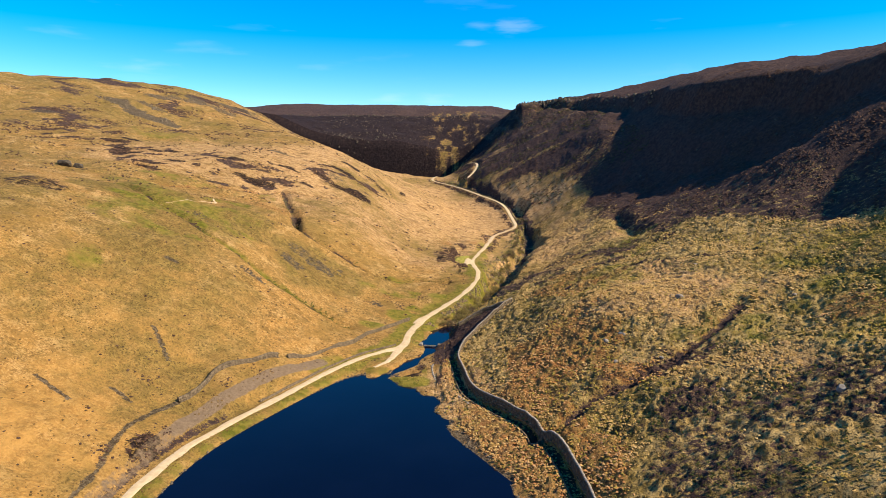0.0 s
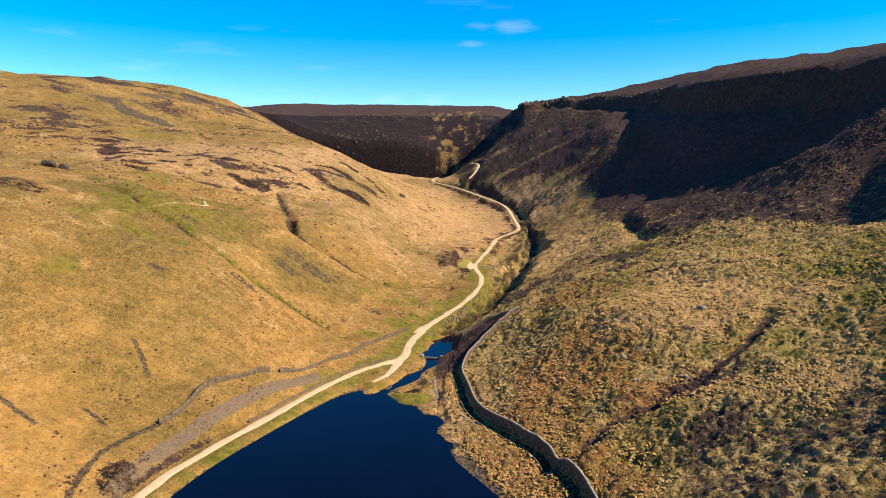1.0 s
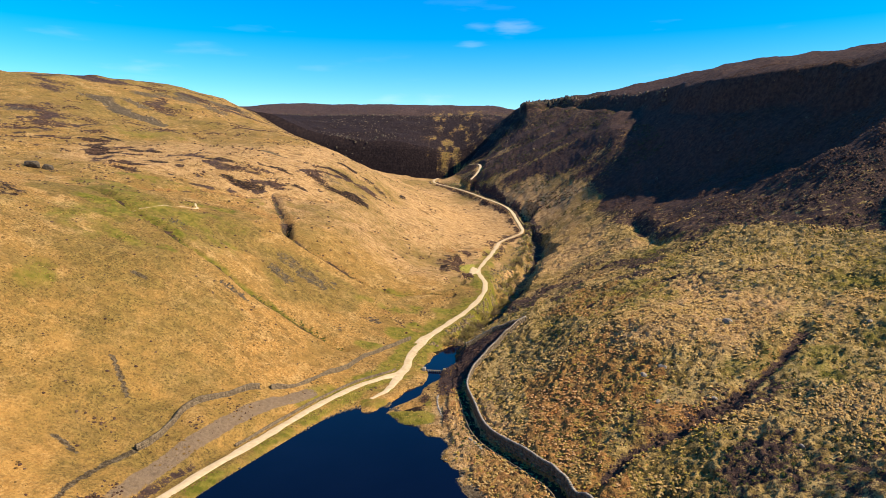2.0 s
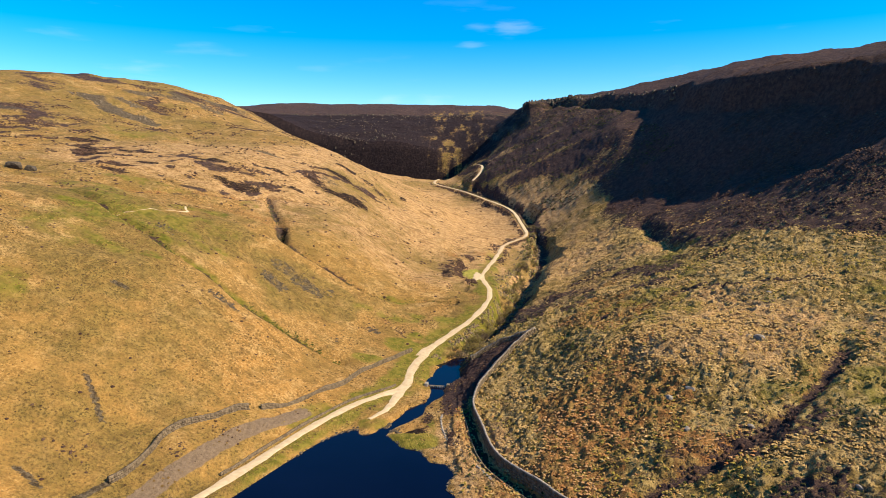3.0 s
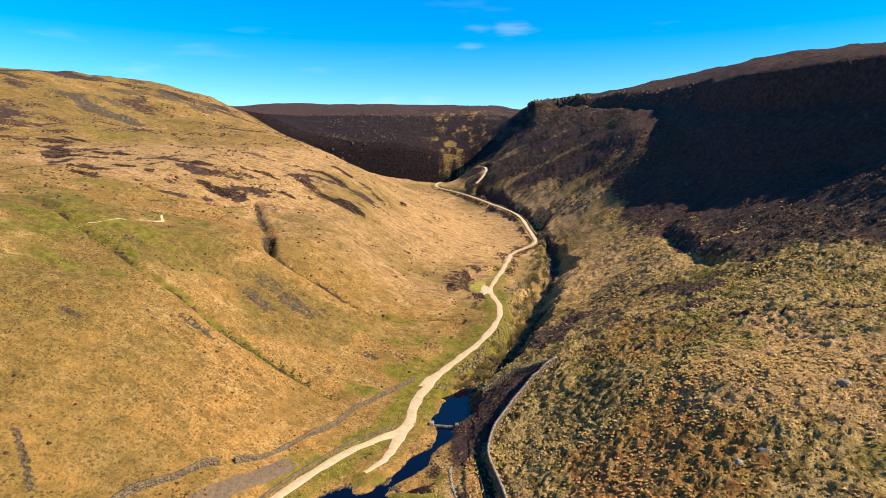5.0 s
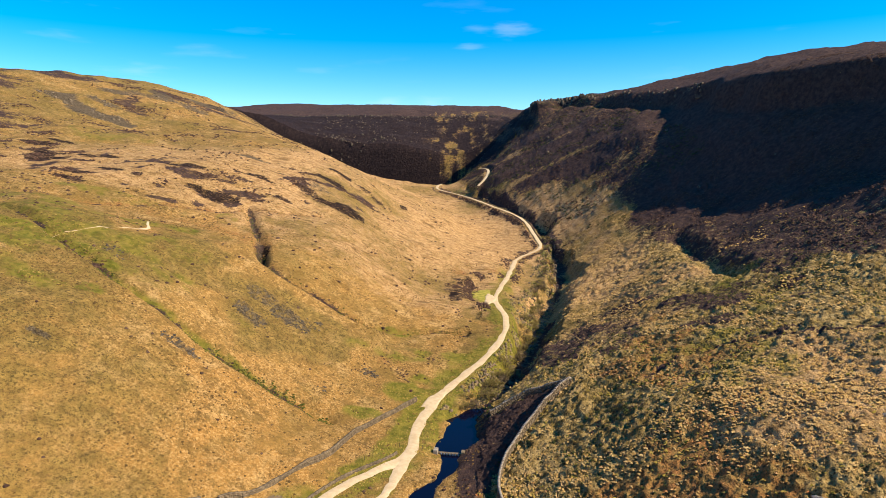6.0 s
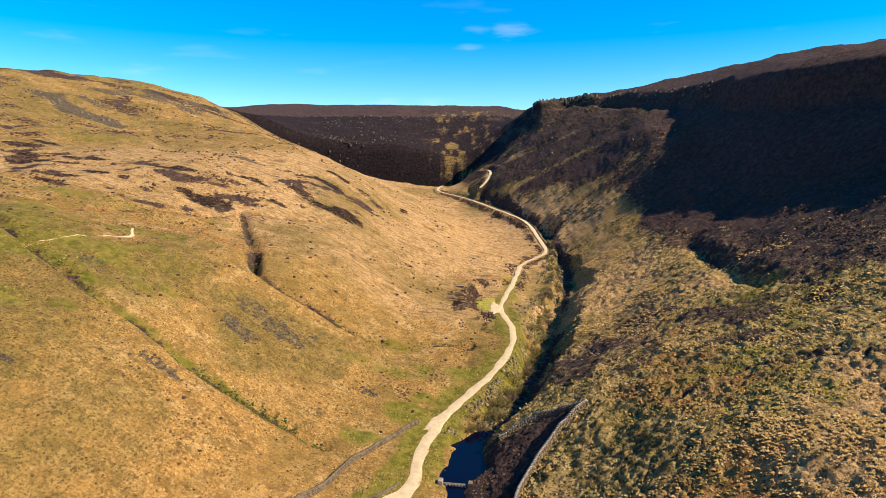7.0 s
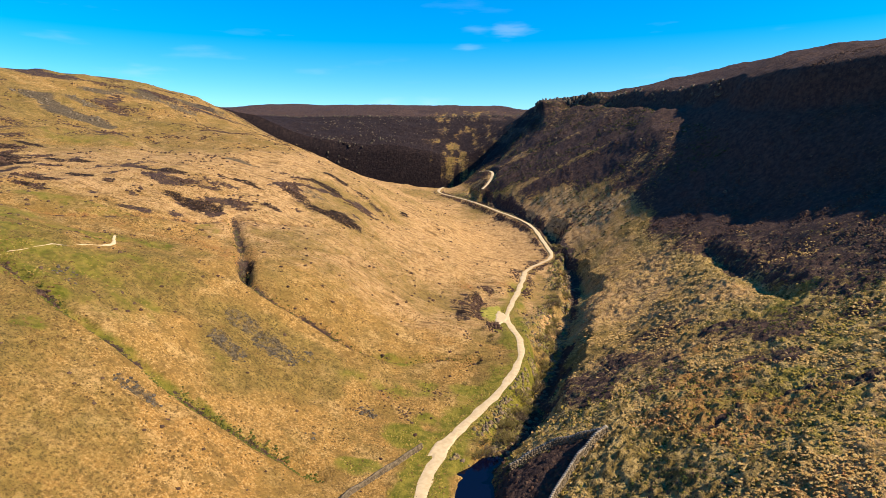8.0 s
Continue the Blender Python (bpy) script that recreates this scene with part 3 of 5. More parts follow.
COVER = {
    "green": [(-115, 272, 24, 18, 0.56), (-137, 292, 24, 16, 0.6), (-92, 256, 14, 8, 0.5), (-126, 233, 15, 16, 0.55), (-112, 228, 12, 9, 0.6), (-128, 300, 22, 8, 0.6), (-112, 284, 5, 9, 0.95), (-97, 235, 4, 3, 0.8), (-103, 303, 5, 4, 0.7), (-97, 337, 4, 6, 0.7), (58, 230, 10, 4, 0.8), (78, 239, 8, 6, 0.85), (67, 233, 8, 4, 0.7), (-15, 286, 6, 4, 1.1), (-3, 285, 5, 4, 1.0), (-24, 298, 8, 3, 0.9), (-122, 252, 16, 5, 1.1), (-106, 250, 9, 4, 1.05), (-138, 326, 24, 3.5, 0.75), (-116, 292, 14, 4, 0.75), (-89, 261, 17, 8, 0.6), (-187, 428, 22, 12, 0.5), (-113, 191, 6, 9, 0.6), (-17, 260, 8, 6, 1.3), (-29, 244, 6, 3.6, 1.3), (-10, 188, 6, 5, 1.3), (-14, 190.5, 4, 3, 1.2), (-6.5, 197, 2.5, 8, 1.1), (-62, 239.5, 8, 3.2, 1.2), (-20, 280, 12, 6, 0.9), (-29, 203, 9, 5, 0.7),
              (-11, 189, 7, 6, 0.85), (-20, 208, 9, 6, 0.8), (-5, 275, 8, 12, 0.75), (-13, 268, 6, 5, 0.9), (11, 352, 4.5, 9, 1.3), (-22, 199, 7, 5, 0.9), (61, 206, 11, 18, 0.5), (92, 152, 23, 21, 0.52), (113, 185, 25, 12, 0.55), (84, 272, 16, 14, 0.5)],
    "tan": [(71, 186, 26, 20, 1.0), (75, 137, 11, 10, 0.9), (60, 168, 12, 8, 0.5), (85, 205, 20, 10, 0.7), (58, 300, 26, 40, 1.0), (62, 345, 24, 40, 1.0), (76, 390, 20, 36, 1.0), (40, 268, 10, 16, 0.6), (14, 150, 8, 18, 0.6), (95, 175, 14, 8, 0.6)],
    "bank": [(6, 165, 8, 26, 1.0), (15, 138, 10, 24, 1.0), (1, 190, 6, 14, 0.9), (22, 112, 8, 20, 0.9)],
    "bracken": [(10, 155, 9, 40, 0.6), (1, 203, 4, 5, 0.9), (5, 182, 3, 7, 0.8), (11, 145, 4, 6, 0.8), (23, 133, 4, 7, 0.85), (18, 124, 4, 6, 0.7), (55, 240, 6, 2.5, 0.95), (49, 246, 4, 3, 0.8), (39, 233, 5, 5, 0.8), (58, 262, 3, 3, 0.7), (46, 150, 12, 9, 0.85), (31, 139, 5, 6, 0.95), (3, 381, 6, 9, 0.8), (17, 393, 6, 8, 0.6), (31, 165, 17, 32, 1.0), (34, 125, 6, 12, 0.72), (102, 143, 5, 7, 0.6), (3, 189, 6, 17, 0.6), (14, 150, 10, 24, 0.75), (22, 128, 7, 14, 0.6), (48, 225, 12, 10, 0.58), (62, 222, 7, 6, 0.66),
                (16, 235, 9, 6, 0.6), (-24, 276, 5, 3, 0.6), (-78, 318, 8, 14, 0.5), (-100, 318, 20, 4, 0.6)],
    "olive": [(-88, 215, 30, 24, 0.5), (-250, 445, 90, 100, 0.5), (-160, 480, 70, 60, 0.4), (6, 300, 10, 30, 0.6), (22, 330, 8, 40, 0.6), (40, 400, 8, 40, 0.6), (-20, 290, 14, 14, 0.5), (-100, 150, 25, 12, 0.3), (-60, 360, 40, 18, 0.42), (-62, 273, 22, 16, 0.72), (-95, 211, 8, 6, 0.8), (-82, 198, 6, 12, 0.62), (-72, 189, 4, 6, 0.6), (-118, 268, 42, 36, 0.85), (-70, 345, 16, 8, 0.6), (-66, 330, 20, 8, 0.5), (-180, 320, 30, 20, 0.4), (-90, 175, 6, 5, 0.5), (-75, 176, 4, 8, 0.55)],
    "heather": [(-154, 232, 10, 8, 0.45), (-185, 361, 12, 5, 1.0), (-168, 343, 14, 4, 1.0), (-172, 368, 5, 2.5, 0.9), (-160, 371, 8, 2.5, 0.9), (-155, 353, 7, 3, 1.0), (-141, 352, 3, 3, 0.9), (-133, 373, 8, 2.5, 0.9), (-126, 377, 5, 2, 0.9), (-118, 353, 4, 4, 0.9), (-110, 352, 4.5, 3, 1.0), (-103, 355, 4, 2.6, 1.0), (-133, 333, 4, 2, 0.8), (-163, 334, 6, 2, 0.7), (-156, 333, 4, 2, 0.7), (-198, 393, 8, 3, 0.9), (-201, 383, 10, 3, 0.7), (-191, 369, 9, 2.5, 0.8),
                (-83, 372, 7, 3, 0.9), (-69, 423, 10, 4, 1.0), (-76, 393, 8, 4, 1.0), (-66, 388, 10, 4, 0.8), (-99, 386, 12, 2.5, 0.9), (-45, 438, 4, 2.5, 0.5), (-53, 442, 5, 2.5, 0.55), (-65, 444, 6, 2.5, 0.55), (-48, 458, 5, 2.5, 0.5), (-30, 453, 3, 3, 0.7), (-56, 389, 8, 5, 0.6), (-10, 192.5, 3.0, 1.8, 0.6), (-7, 201, 1.6, 3, 0.6), (-74.5, 311, 3, 9, 0.9), (0, 346, 4, 9, 0.56), (6, 372, 5, 8, 0.56), (-70, 136, 2.5, 5, 0.7),
                 # first entry: dark cover standing in for the shaded cliff at the west skyline
                 (-196, 606, 9, 14, 0.8),  (1, 362, 8, 20, 0.46), (12, 385, 7, 14, 0.48)],
    # heather; also put over shaded tussocks by the rill and the spur's lee side
    "heath_east": [(53, 152, 15, 9, 0.42), (54, 122, 18, 18, 0.44), (34, 203, 10, 14, 0.36), (6, 222, 6, 16, 0.8), (8, 237, 7, 10, 0.8), (16, 240, 8, 5, 0.6), (62, 290, 14, 9, 0.55), (80, 262, 20, 7, 0.5), (45, 262, 10, 20, 0.5), (30, 262, 6, 16, 0.6), (69, 271, 6, 4, 0.9), (72, 263, 5, 4, 0.9), (78, 254, 9, 5, 0.95), (62, 245, 6, 3, 0.75), (69, 241, 6, 3, 0.8), (89, 252, 9, 3, 0.95), (88, 240, 6, 2, 0.8), (74, 229, 4, 1.6, 0.8), (74, 221, 3, 1.2, 0.7), (43, 278, 4, 9, 0.8), (32, 268, 4, 9, 0.9), (40, 249, 4, 5, 0.7), (100, 269, 11, 6, 0.95), (56, 151, 9, 3, 0.8), (53, 131, 9, 7, 0.62), (72, 106, 8, 3, 0.7), (50, 112, 12, 7, 0.5), (3, 215, 5, 10, 0.9), (-1, 190, 3, 14, 0.56), (-1, 205, 4, 8, 0.8), (76, 112, 24, 13, 0.5), (66, 98, 20, 10, 0.5)],
    "rock": [(-250, 488, 16, 10, 0.72), (-222, 476, 16, 9, 0.72), (-236, 506, 12, 8, 0.6), (-246, 540, 14, 10, 0.62), (-231, 572, 16, 8, 0.66), (-210, 597, 12, 8, 0.66), (-110, 420, 12, 5, 0.7), (-72, 404, 14, 4, 0.5), (-264, 417, 9, 10, 0.55), (-211, 562, 40, 14, 0.6), (-66, 266, 8, 6, 0.55), (-65, 280, 6, 4, 0.53), (-57, 277, 8, 6, 0.55), (-49, 281, 5, 3, 0.42), (-74, 233, 3.8, 2.0, 0.56), (-101, 260, 5, 4, 0.36), (-95, 211, 3.4, 1.4, 0.62), (-30, 267, 4, 2.4, 0.52), (-41, 250, 4, 2, 0.34),
             (-193, 610, 14, 20, 0.5)],
}


def cover(kind, x, y):
    out = np.zeros(len(x))
    ragged = 0.55 * fbm(x, y * 0.7, 17, 4, len(kind))
    for cx, cy, rx, ry, k in COVER[kind]:
        out = np.maximum(out, k * step(0, 0.7, 1.3 - np.hypot((x - cx) / rx, (y - cy) / ry) + ragged))
    return out


def upstream_olive(x, y, z):
    """Mossy yellow-green ground half way up the slope above the gorge."""
    return step(430, 480, y) * np.clip(0.5 + fbm(x * 0.5, y, 16, 3, 35), 0, 1) * step(40, 55, z) * (1 - step(80, 100, z))


def zones(x, y, z):
    """What grows where, some of it in place of shade: strength 0..1 of each kind of cover."""
    u = x - axis_x(y)
    zone = {}
    gorge, _ = along(GORGE, x, y)
    brook, _ = along(BROOK, x, y)
    track, _ = along(TRACK, x, y)
    green_gully, _ = along(GULLY_GREEN, x, y)
    rocky_gully, _ = along(GULLY_ROCKY, x, y)
    rill, _ = along(RILL, x, y)
    east = np.where(y > 250, step(1, 5, u), step(2, 6, x - np.interp(y, [60, 120, 150, 185, 215, 250], [14, 14, 1, -7, -3, 3])))
    far = step(655, 690, y)
    zone["tussock"] = east * (1 - 0.8 * step(400, 450, y)) * (1 - far)
    green = (0.9 + 0.5 * fbm(x, y, 16, 2, 17)) * np.exp(-(green_gully / 1.7) ** 2) * step(-140, -118, x) * (1 - step(-52, -44, x)) + 0.45 * np.exp(-(rocky_gully / 3.0) ** 2) * step(-50, -20, x)
    green = np.maximum(green, cover("green", x, y))
    green = np.maximum(green, 1.4 * (1 - step(3.0, 9.0, track + 2 * fbm(x, y, 9, 3, 48))) * (1 - 0.5 * step(300, 380, y)) * step(185, 205, y) * (1 - step(390, 420, y)))
    green = np.maximum(green, 1.0 * (1 - step(3.2, 6.5, track)) * step(60, 110, y) * (1 - step(190, 200, y)) * (x > np.interp(y, TRACK[:, 1], TRACK[:, 0])))
    zone["green"] = green * np.clip(0.84 + 0.6 * fbm(x, y, 6, 3, 37), 0.3, 1.2)
    zone["sward"] = (u < 0) * (1 - 0.75 * step(170, 225, y + fbm(x, y, 30, 3, 57) * 20)) * (1 - 0.5 * step(-90, -110, x))
    terrace, _ = along(TERRACE, x, y)
    zone["bracken"] = np.maximum(np.maximum(cover("bracken", x, y), 0.5 * np.exp(-(rill / 3.0) ** 2)), np.maximum(0.62 * np.exp(-(terrace / 1.8) ** 2), 0.5 * np.exp(-(rocky_gully / 3.0) ** 2)))
    zone["olive"] = np.maximum(np.maximum(cover("olive", x, y), 0.5 * upstream_olive(x, y, z) * east), 0.27 + 0.4 * fbm(x, y, 45, 3, 91))
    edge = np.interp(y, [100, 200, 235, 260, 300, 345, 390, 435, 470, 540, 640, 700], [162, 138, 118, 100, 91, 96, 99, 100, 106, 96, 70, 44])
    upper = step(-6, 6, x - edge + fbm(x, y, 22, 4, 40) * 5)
    # outline of the shadow on the east slope, put into the cover as darkening
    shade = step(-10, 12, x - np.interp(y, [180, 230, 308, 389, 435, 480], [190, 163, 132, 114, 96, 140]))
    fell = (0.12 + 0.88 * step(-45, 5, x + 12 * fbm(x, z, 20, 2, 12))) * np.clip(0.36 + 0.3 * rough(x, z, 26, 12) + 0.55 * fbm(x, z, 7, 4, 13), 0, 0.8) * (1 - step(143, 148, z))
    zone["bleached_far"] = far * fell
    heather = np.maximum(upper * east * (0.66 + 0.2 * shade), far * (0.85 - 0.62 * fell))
    # lit side of the shadow line; beyond it, dark heather stands in for shade
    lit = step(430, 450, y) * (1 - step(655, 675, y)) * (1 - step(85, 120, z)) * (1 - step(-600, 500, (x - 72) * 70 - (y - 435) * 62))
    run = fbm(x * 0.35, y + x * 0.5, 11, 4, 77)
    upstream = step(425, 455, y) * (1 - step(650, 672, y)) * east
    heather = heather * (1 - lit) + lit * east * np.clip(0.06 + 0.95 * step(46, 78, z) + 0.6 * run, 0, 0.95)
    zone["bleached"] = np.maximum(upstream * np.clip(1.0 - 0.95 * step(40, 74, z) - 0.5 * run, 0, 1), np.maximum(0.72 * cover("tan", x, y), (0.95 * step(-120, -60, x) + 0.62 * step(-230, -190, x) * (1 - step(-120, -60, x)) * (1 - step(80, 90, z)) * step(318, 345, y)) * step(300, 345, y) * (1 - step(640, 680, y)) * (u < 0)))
    heather = np.maximum(heather, np.maximum(np.minimum(cover("heather", x, y), 0.57), np.minimum(cover("heath_east", x, y), 0.62)))
    bank = step(2.2, 3.0, track) * (1 - step(4.2, 5.6, track)) * (x < np.interp(y, TRACK[:, 1], TRACK[:, 0])) * step(70, 100, y) * (1 - step(152, 172, y))
    heather = np.maximum(heather, bank * 0.62)
    heather = np.maximum(heather, 0.8 * step(198, 208, y) * (1 - step(238, 244, y)) * step(-4.5, -2.5, x) * (x < np.interp(y, [203, 210, 222, 231, 236], [4, 5, 11.5, 18.5, 25])))
    ditch, _ = along(FENCE_DITCH, x, y)
    heather = np.maximum(heather, np.maximum(0.95 * np.exp(-(ditch / 0.9) ** 2), 0.8 * np.exp(-(rill / 1.8) ** 2) * (x > 30)))
    zone["bleached"] = np.maximum(zone["bleached"], 0.75 * cover("bank", x, y))
    belt, _ = along(BELT, x, y)
    tufts = fbm((0.87 * x + 0.5 * y) * 0.35, 0.87 * y - 0.5 * x, 4.8, 4, 19) + 0.35 * rough((0.87 * x + 0.5 * y) * 0.5, 0.87 * y - 0.5 * x, 15, 33)
    heather = np.maximum(heather, (1 - step(18, 46, belt + 14 * fbm(x, y, 40, 3, 8))) * step(0.0, 0.75, tufts) * 0.74)
    heather = np.maximum(heather, 0.5 * np.exp(-(terrace / 1.3) ** 2) * step(-140, -125, x))
    heather = np.maximum(heather, 0.62 * step(2.2, 3.2, track) * (1 - step(4, 7, track + 3 * fbm(x, y, 9, 3, 73))) * step(380, 420, y) * (1 - step(640, 660, y)) * (u < 4))
    top = step(78, 100, z) * (x < -110) * (y < 700)
    zone["olive"] = np.maximum(zone["olive"], top * (0.22 + 0.5 * fbm(x * 0.6, y, 25, 3, 88)))
    heather = np.maximum(heather, top * np.clip(0.22 + 0.6 * fbm(x * 0.6, y, 20, 4, 9), 0, 0.72))
    heather = np.maximum(heather, (0.85 * np.exp(-((rocky_gully + 0.6 * rough(x, y, 5, 28)) / (1.3 + 1.0 * step(-58, -72, x))) ** 2) + 0.85 * np.exp(-((green_gully + 0.5 * rough(x, y, 5, 27)) / 1.0) ** 2)) * np.clip(0.8 + 0.8 * fbm(x, y, 7, 3, 61), 0.3, 1))
    # dark heather on the far hill; crag nose and shadowed slope darkened as shade
    zone["burnt_and_shade"] = np.maximum(far * 0.95 * (1 - step(135, 139, z - 16 * step(55, 70, x) * (1 - step(740, 760, y)) + 1.5 * fbm(x, y, 12, 2, 4))) * (1 - 0.9 * fell), 0.2 * shade * (y < 640))
    zone["heather"] = np.maximum(heather, 0.75 * (1 - step(3, 8, gorge + 3 * fbm(x, y, 9, 3, 58))) * step(0, 3, u))
    rock = np.maximum(cover("rock", x, y), 0.55 * np.exp(-(rocky_gully / 2.2) ** 2) * step(22, 34, z))
    zone["bleached"] = np.maximum(zone["bleached"], 0.22 * zone.pop("bleached_far"))
    zone["olive"] = np.maximum(zone["olive"], 0.75 * far * fell)
    pitched, _ = along(PITCHED, x, y)
    zone["pitched"] = (1 - step(1.4, 2.6, pitched)) * (0.5 + 0.5 * step(135, 160, y))
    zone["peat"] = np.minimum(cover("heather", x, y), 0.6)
    for line in SCARS:
        d, _ = along(line, x, y)
        rock = np.maximum(rock, 0.8 * (1 - step(0.3, 1.3, d)))
    zone["rock"] = np.maximum(rock, 0.7 * (1 - step(0.0, 0.25, z)) * (z > -3))
    return zone


def lay_ground():
    xs = grid_lines(-116, 120, 0.92, -4800, 4800, 3.2)
    ys = grid_lines(102, 290, 0.92, -3000, 4800, 3.2)
    nx, ny = len(xs), len(ys)
    x, y = (a.ravel() for a in np.meshgrid(xs, ys))
    z = ground_height(x, y)
    me = bpy.data.meshes.new("ground")
    k = (np.arange(ny - 1)[:, None] * nx + np.arange(nx - 1)[None]).ravel()
    quads = np.column_stack([k, k + 1, k + nx + 1, k + nx]).astype(np.int32)
    me.vertices.add(nx * ny)
    me.vertices.foreach_set("co", np.column_stack([x, y, z]).ravel())
    me.loops.add(quads.size)
    me.loops.foreach_set("vertex_index", quads.ravel())
    me.polygons.add(len(quads))
    me.polygons.foreach_set("loop_start", np.arange(0, quads.size, 4, dtype=np.int32))
    me.polygons.foreach_set("use_smooth", np.ones(len(quads), bool))
    me.update(calc_edges=True)
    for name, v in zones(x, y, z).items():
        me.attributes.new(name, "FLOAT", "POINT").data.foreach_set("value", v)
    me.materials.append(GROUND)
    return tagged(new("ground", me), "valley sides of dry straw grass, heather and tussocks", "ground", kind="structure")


def sheet(name, line, half, lift, mat, ragged=0.25, across=4):
    """A strip laid over the ground along a line."""
    bm = bmesh.new()
    pts = np.array(line)[:, :2]
    d = np.gradient(pts, axis=0)
    d /= np.hypot(*d.T)[:, None]
    side = np.column_stack([d[:, 1], -d[:, 0]])
    half = np.broadcast_to(half, len(pts))
    rows = []
    for i, (p, s, h) in enumerate(zip(pts, side, half)):
        row = []
        for k in range(across + 1):
            f = 2 * k / across - 1
            wob = ragged * rough(np.array([i * 0.55 + 50.0 * (f > 0)]), np.array([3.0]), 1.0)[0] if abs(f) == 1 else 0
            row.append(p + s * (f * h + np.sign(f) * wob))
        rows.append(row)
    flat = np.array(rows).reshape(-1, 2)
    z = ground_height(flat[:, 0], flat[:, 1]).reshape(len(pts), -1)
    z = z + (0.45 * step(330, 450, pts[:, 1]))[:, None]
    verts = [[bm.verts.new((*q, zz + lift * (0.25 if k in (0, across) else 1))) for k, (q, zz) in enumerate(zip(row, zr))] for row, zr in zip(rows, z)]
    for a, b in zip(verts, verts[1:]):
        for k in range(across):
            bm.faces.new((a[k], a[k + 1], b[k + 1], b[k])).smooth = True
    me = bpy.data.meshes.new(name)
    bm.normal_update()
    bm.to_mesh(me)
    bm.free()
    me.materials.append(mat)
    return new(name, me)


ground = lay_ground()
WIDE = np.interp(np.arange(len(TRACK)), [0, 60, 84, 88, 93, 100, 108, 130, len(TRACK)], [1.3, 1.3, 1.4, 1.8, 1.4, 1.5, 1.6, 1.2, 1.15])
tagged(sheet("track", TRACK, WIDE, 0.16, GRAVEL, 0.4), "pale gravel track along the valley floor", "track", kind="structure")
tagged(sheet("spur_track", SPUR, np.linspace(1.7, 0.7, len(SPUR)), 0.18, GRAVEL, 0.25), "worn gravel spur leading down to the water", "track", kind="structure")
tagged(sheet("far_track", FAR_TRACK, 1.3, 0.3, GRAVEL), "pale track climbing the far hillside", "track", kind="structure")


def water_sheet(name, corners, z, label):
    bm = bmesh.new()
    bm.faces.new([bm.verts.new((x, y, z)) for x, y in corners])
    me = bpy.data.meshes.new(name)
    bm.to_mesh(me)
    bm.free()
    me.materials.append(WATER)
    return tagged(new(name, me), label, "water", kind="structure")


water_sheet("reservoir", [(-110, -900), (70, -900), (50, 60), (24, 110), (2, 150), (-1.5, 226.6), (-8.4, 227.6), (-30, 215), (-75, 150)], 0.0, "dark blue reservoir with a smooth surface")
water_sheet("stream_pool", [(-9.4, 227.7), (-1.2, 226.6), (6, 232), (8, 250), (6, 256), (-4, 254), (-10, 236)], 0.55, "small still pool above the weir")


# ---- things ----
def part(name, bm, mat, parent, label=""):
    """Links a bmesh as one mesh object under a thing."""
    me = bpy.data.meshes.new(name)
    bm.normal_update()
    bm.to_mesh(me)
    bm.free()
    me.materials.append(mat)
    ob = new(name, me)
    ob.parent = parent
    return tagged(ob, label)


def raw(name, verts, faces, mat, parent=None, smooth=False):
    """A mesh object from arrays: verts (n, 3), faces (m, 3 or 4)."""
    verts, faces = np.asarray(verts, float), np.asarray(faces, np.int32)
    me = bpy.data.meshes.new(name)
    me.vertices.add(len(verts))
    me.vertices.foreach_set("co", verts.ravel())
    me.loops.add(faces.size)
    me.loops.foreach_set("vertex_index", faces.ravel())
    me.polygons.add(len(faces))
    me.polygons.foreach_set("loop_start", np.arange(0, faces.size, faces.shape[1], dtype=np.int32))
    if smooth:
        me.polygons.foreach_set("use_smooth", np.ones(len(faces), bool))
    me.update(calc_edges=True)
    me.materials.append(mat)
    ob = new(name, me)
    ob.parent = parent
    return ob


RNG = np.random.RandomState(11)


def dome(sides=6, rings=((1.0, -0.25), (0.85, 0.35), (0.5, 0.8)), top=1.0):
    """A lumpy cap: template verts and triangles."""
    v = [(r * math.cos(2 * math.pi * (k + 0.5 * i) / sides), r * math.sin(2 * math.pi * (k + 0.5 * i) / sides), h) for i, (r, h) in enumerate(rings) for k in range(sides)]
    v.append((0, 0, top))
    f = []
    for i in range(len(rings) - 1):
        for k in range(sides):
            a, b, c, d = i * sides + k, i * sides + (k + 1) % sides, (i + 1) * sides + k, (i + 1) * sides + (k + 1) % sides
            f += [(a, b, c), (b, d, c)]
    last = (len(rings) - 1) * sides
    f += [(last + k, last + (k + 1) % sides, len(v) - 1) for k in range(sides)]
    return np.array(v, float), np.array(f)


def tuft_of_blades(blades=4):
    """A windblown tuft: arched blades that fan out from one root."""
    v, f = [(0, 0, -0.15)], []
    for k in range(blades):
        th, long = -0.95 + 1.9 * k / (blades - 1), (1.0, 1.35, 1.2, 0.9, 1.1)[k % 5]
        c, s = math.cos(th), math.sin(th)
        n = len(v)
        v += [(0.35 * long * c - 0.26 * s, 0.35 * long * s + 0.26 * c, 0.05), (0.35 * long * c + 0.26 * s, 0.35 * long * s - 0.26 * c, 0.05), (0.5 * long * c, 0.5 * long * s, 0.85), (long * c, long * s, 0.3)]
        f += [(0, n + 2, n), (0, n + 1, n + 2), (n, n + 2, n + 3), (n + 1, n + 3, n + 2)]
    return np.array(v, float), np.array(f)


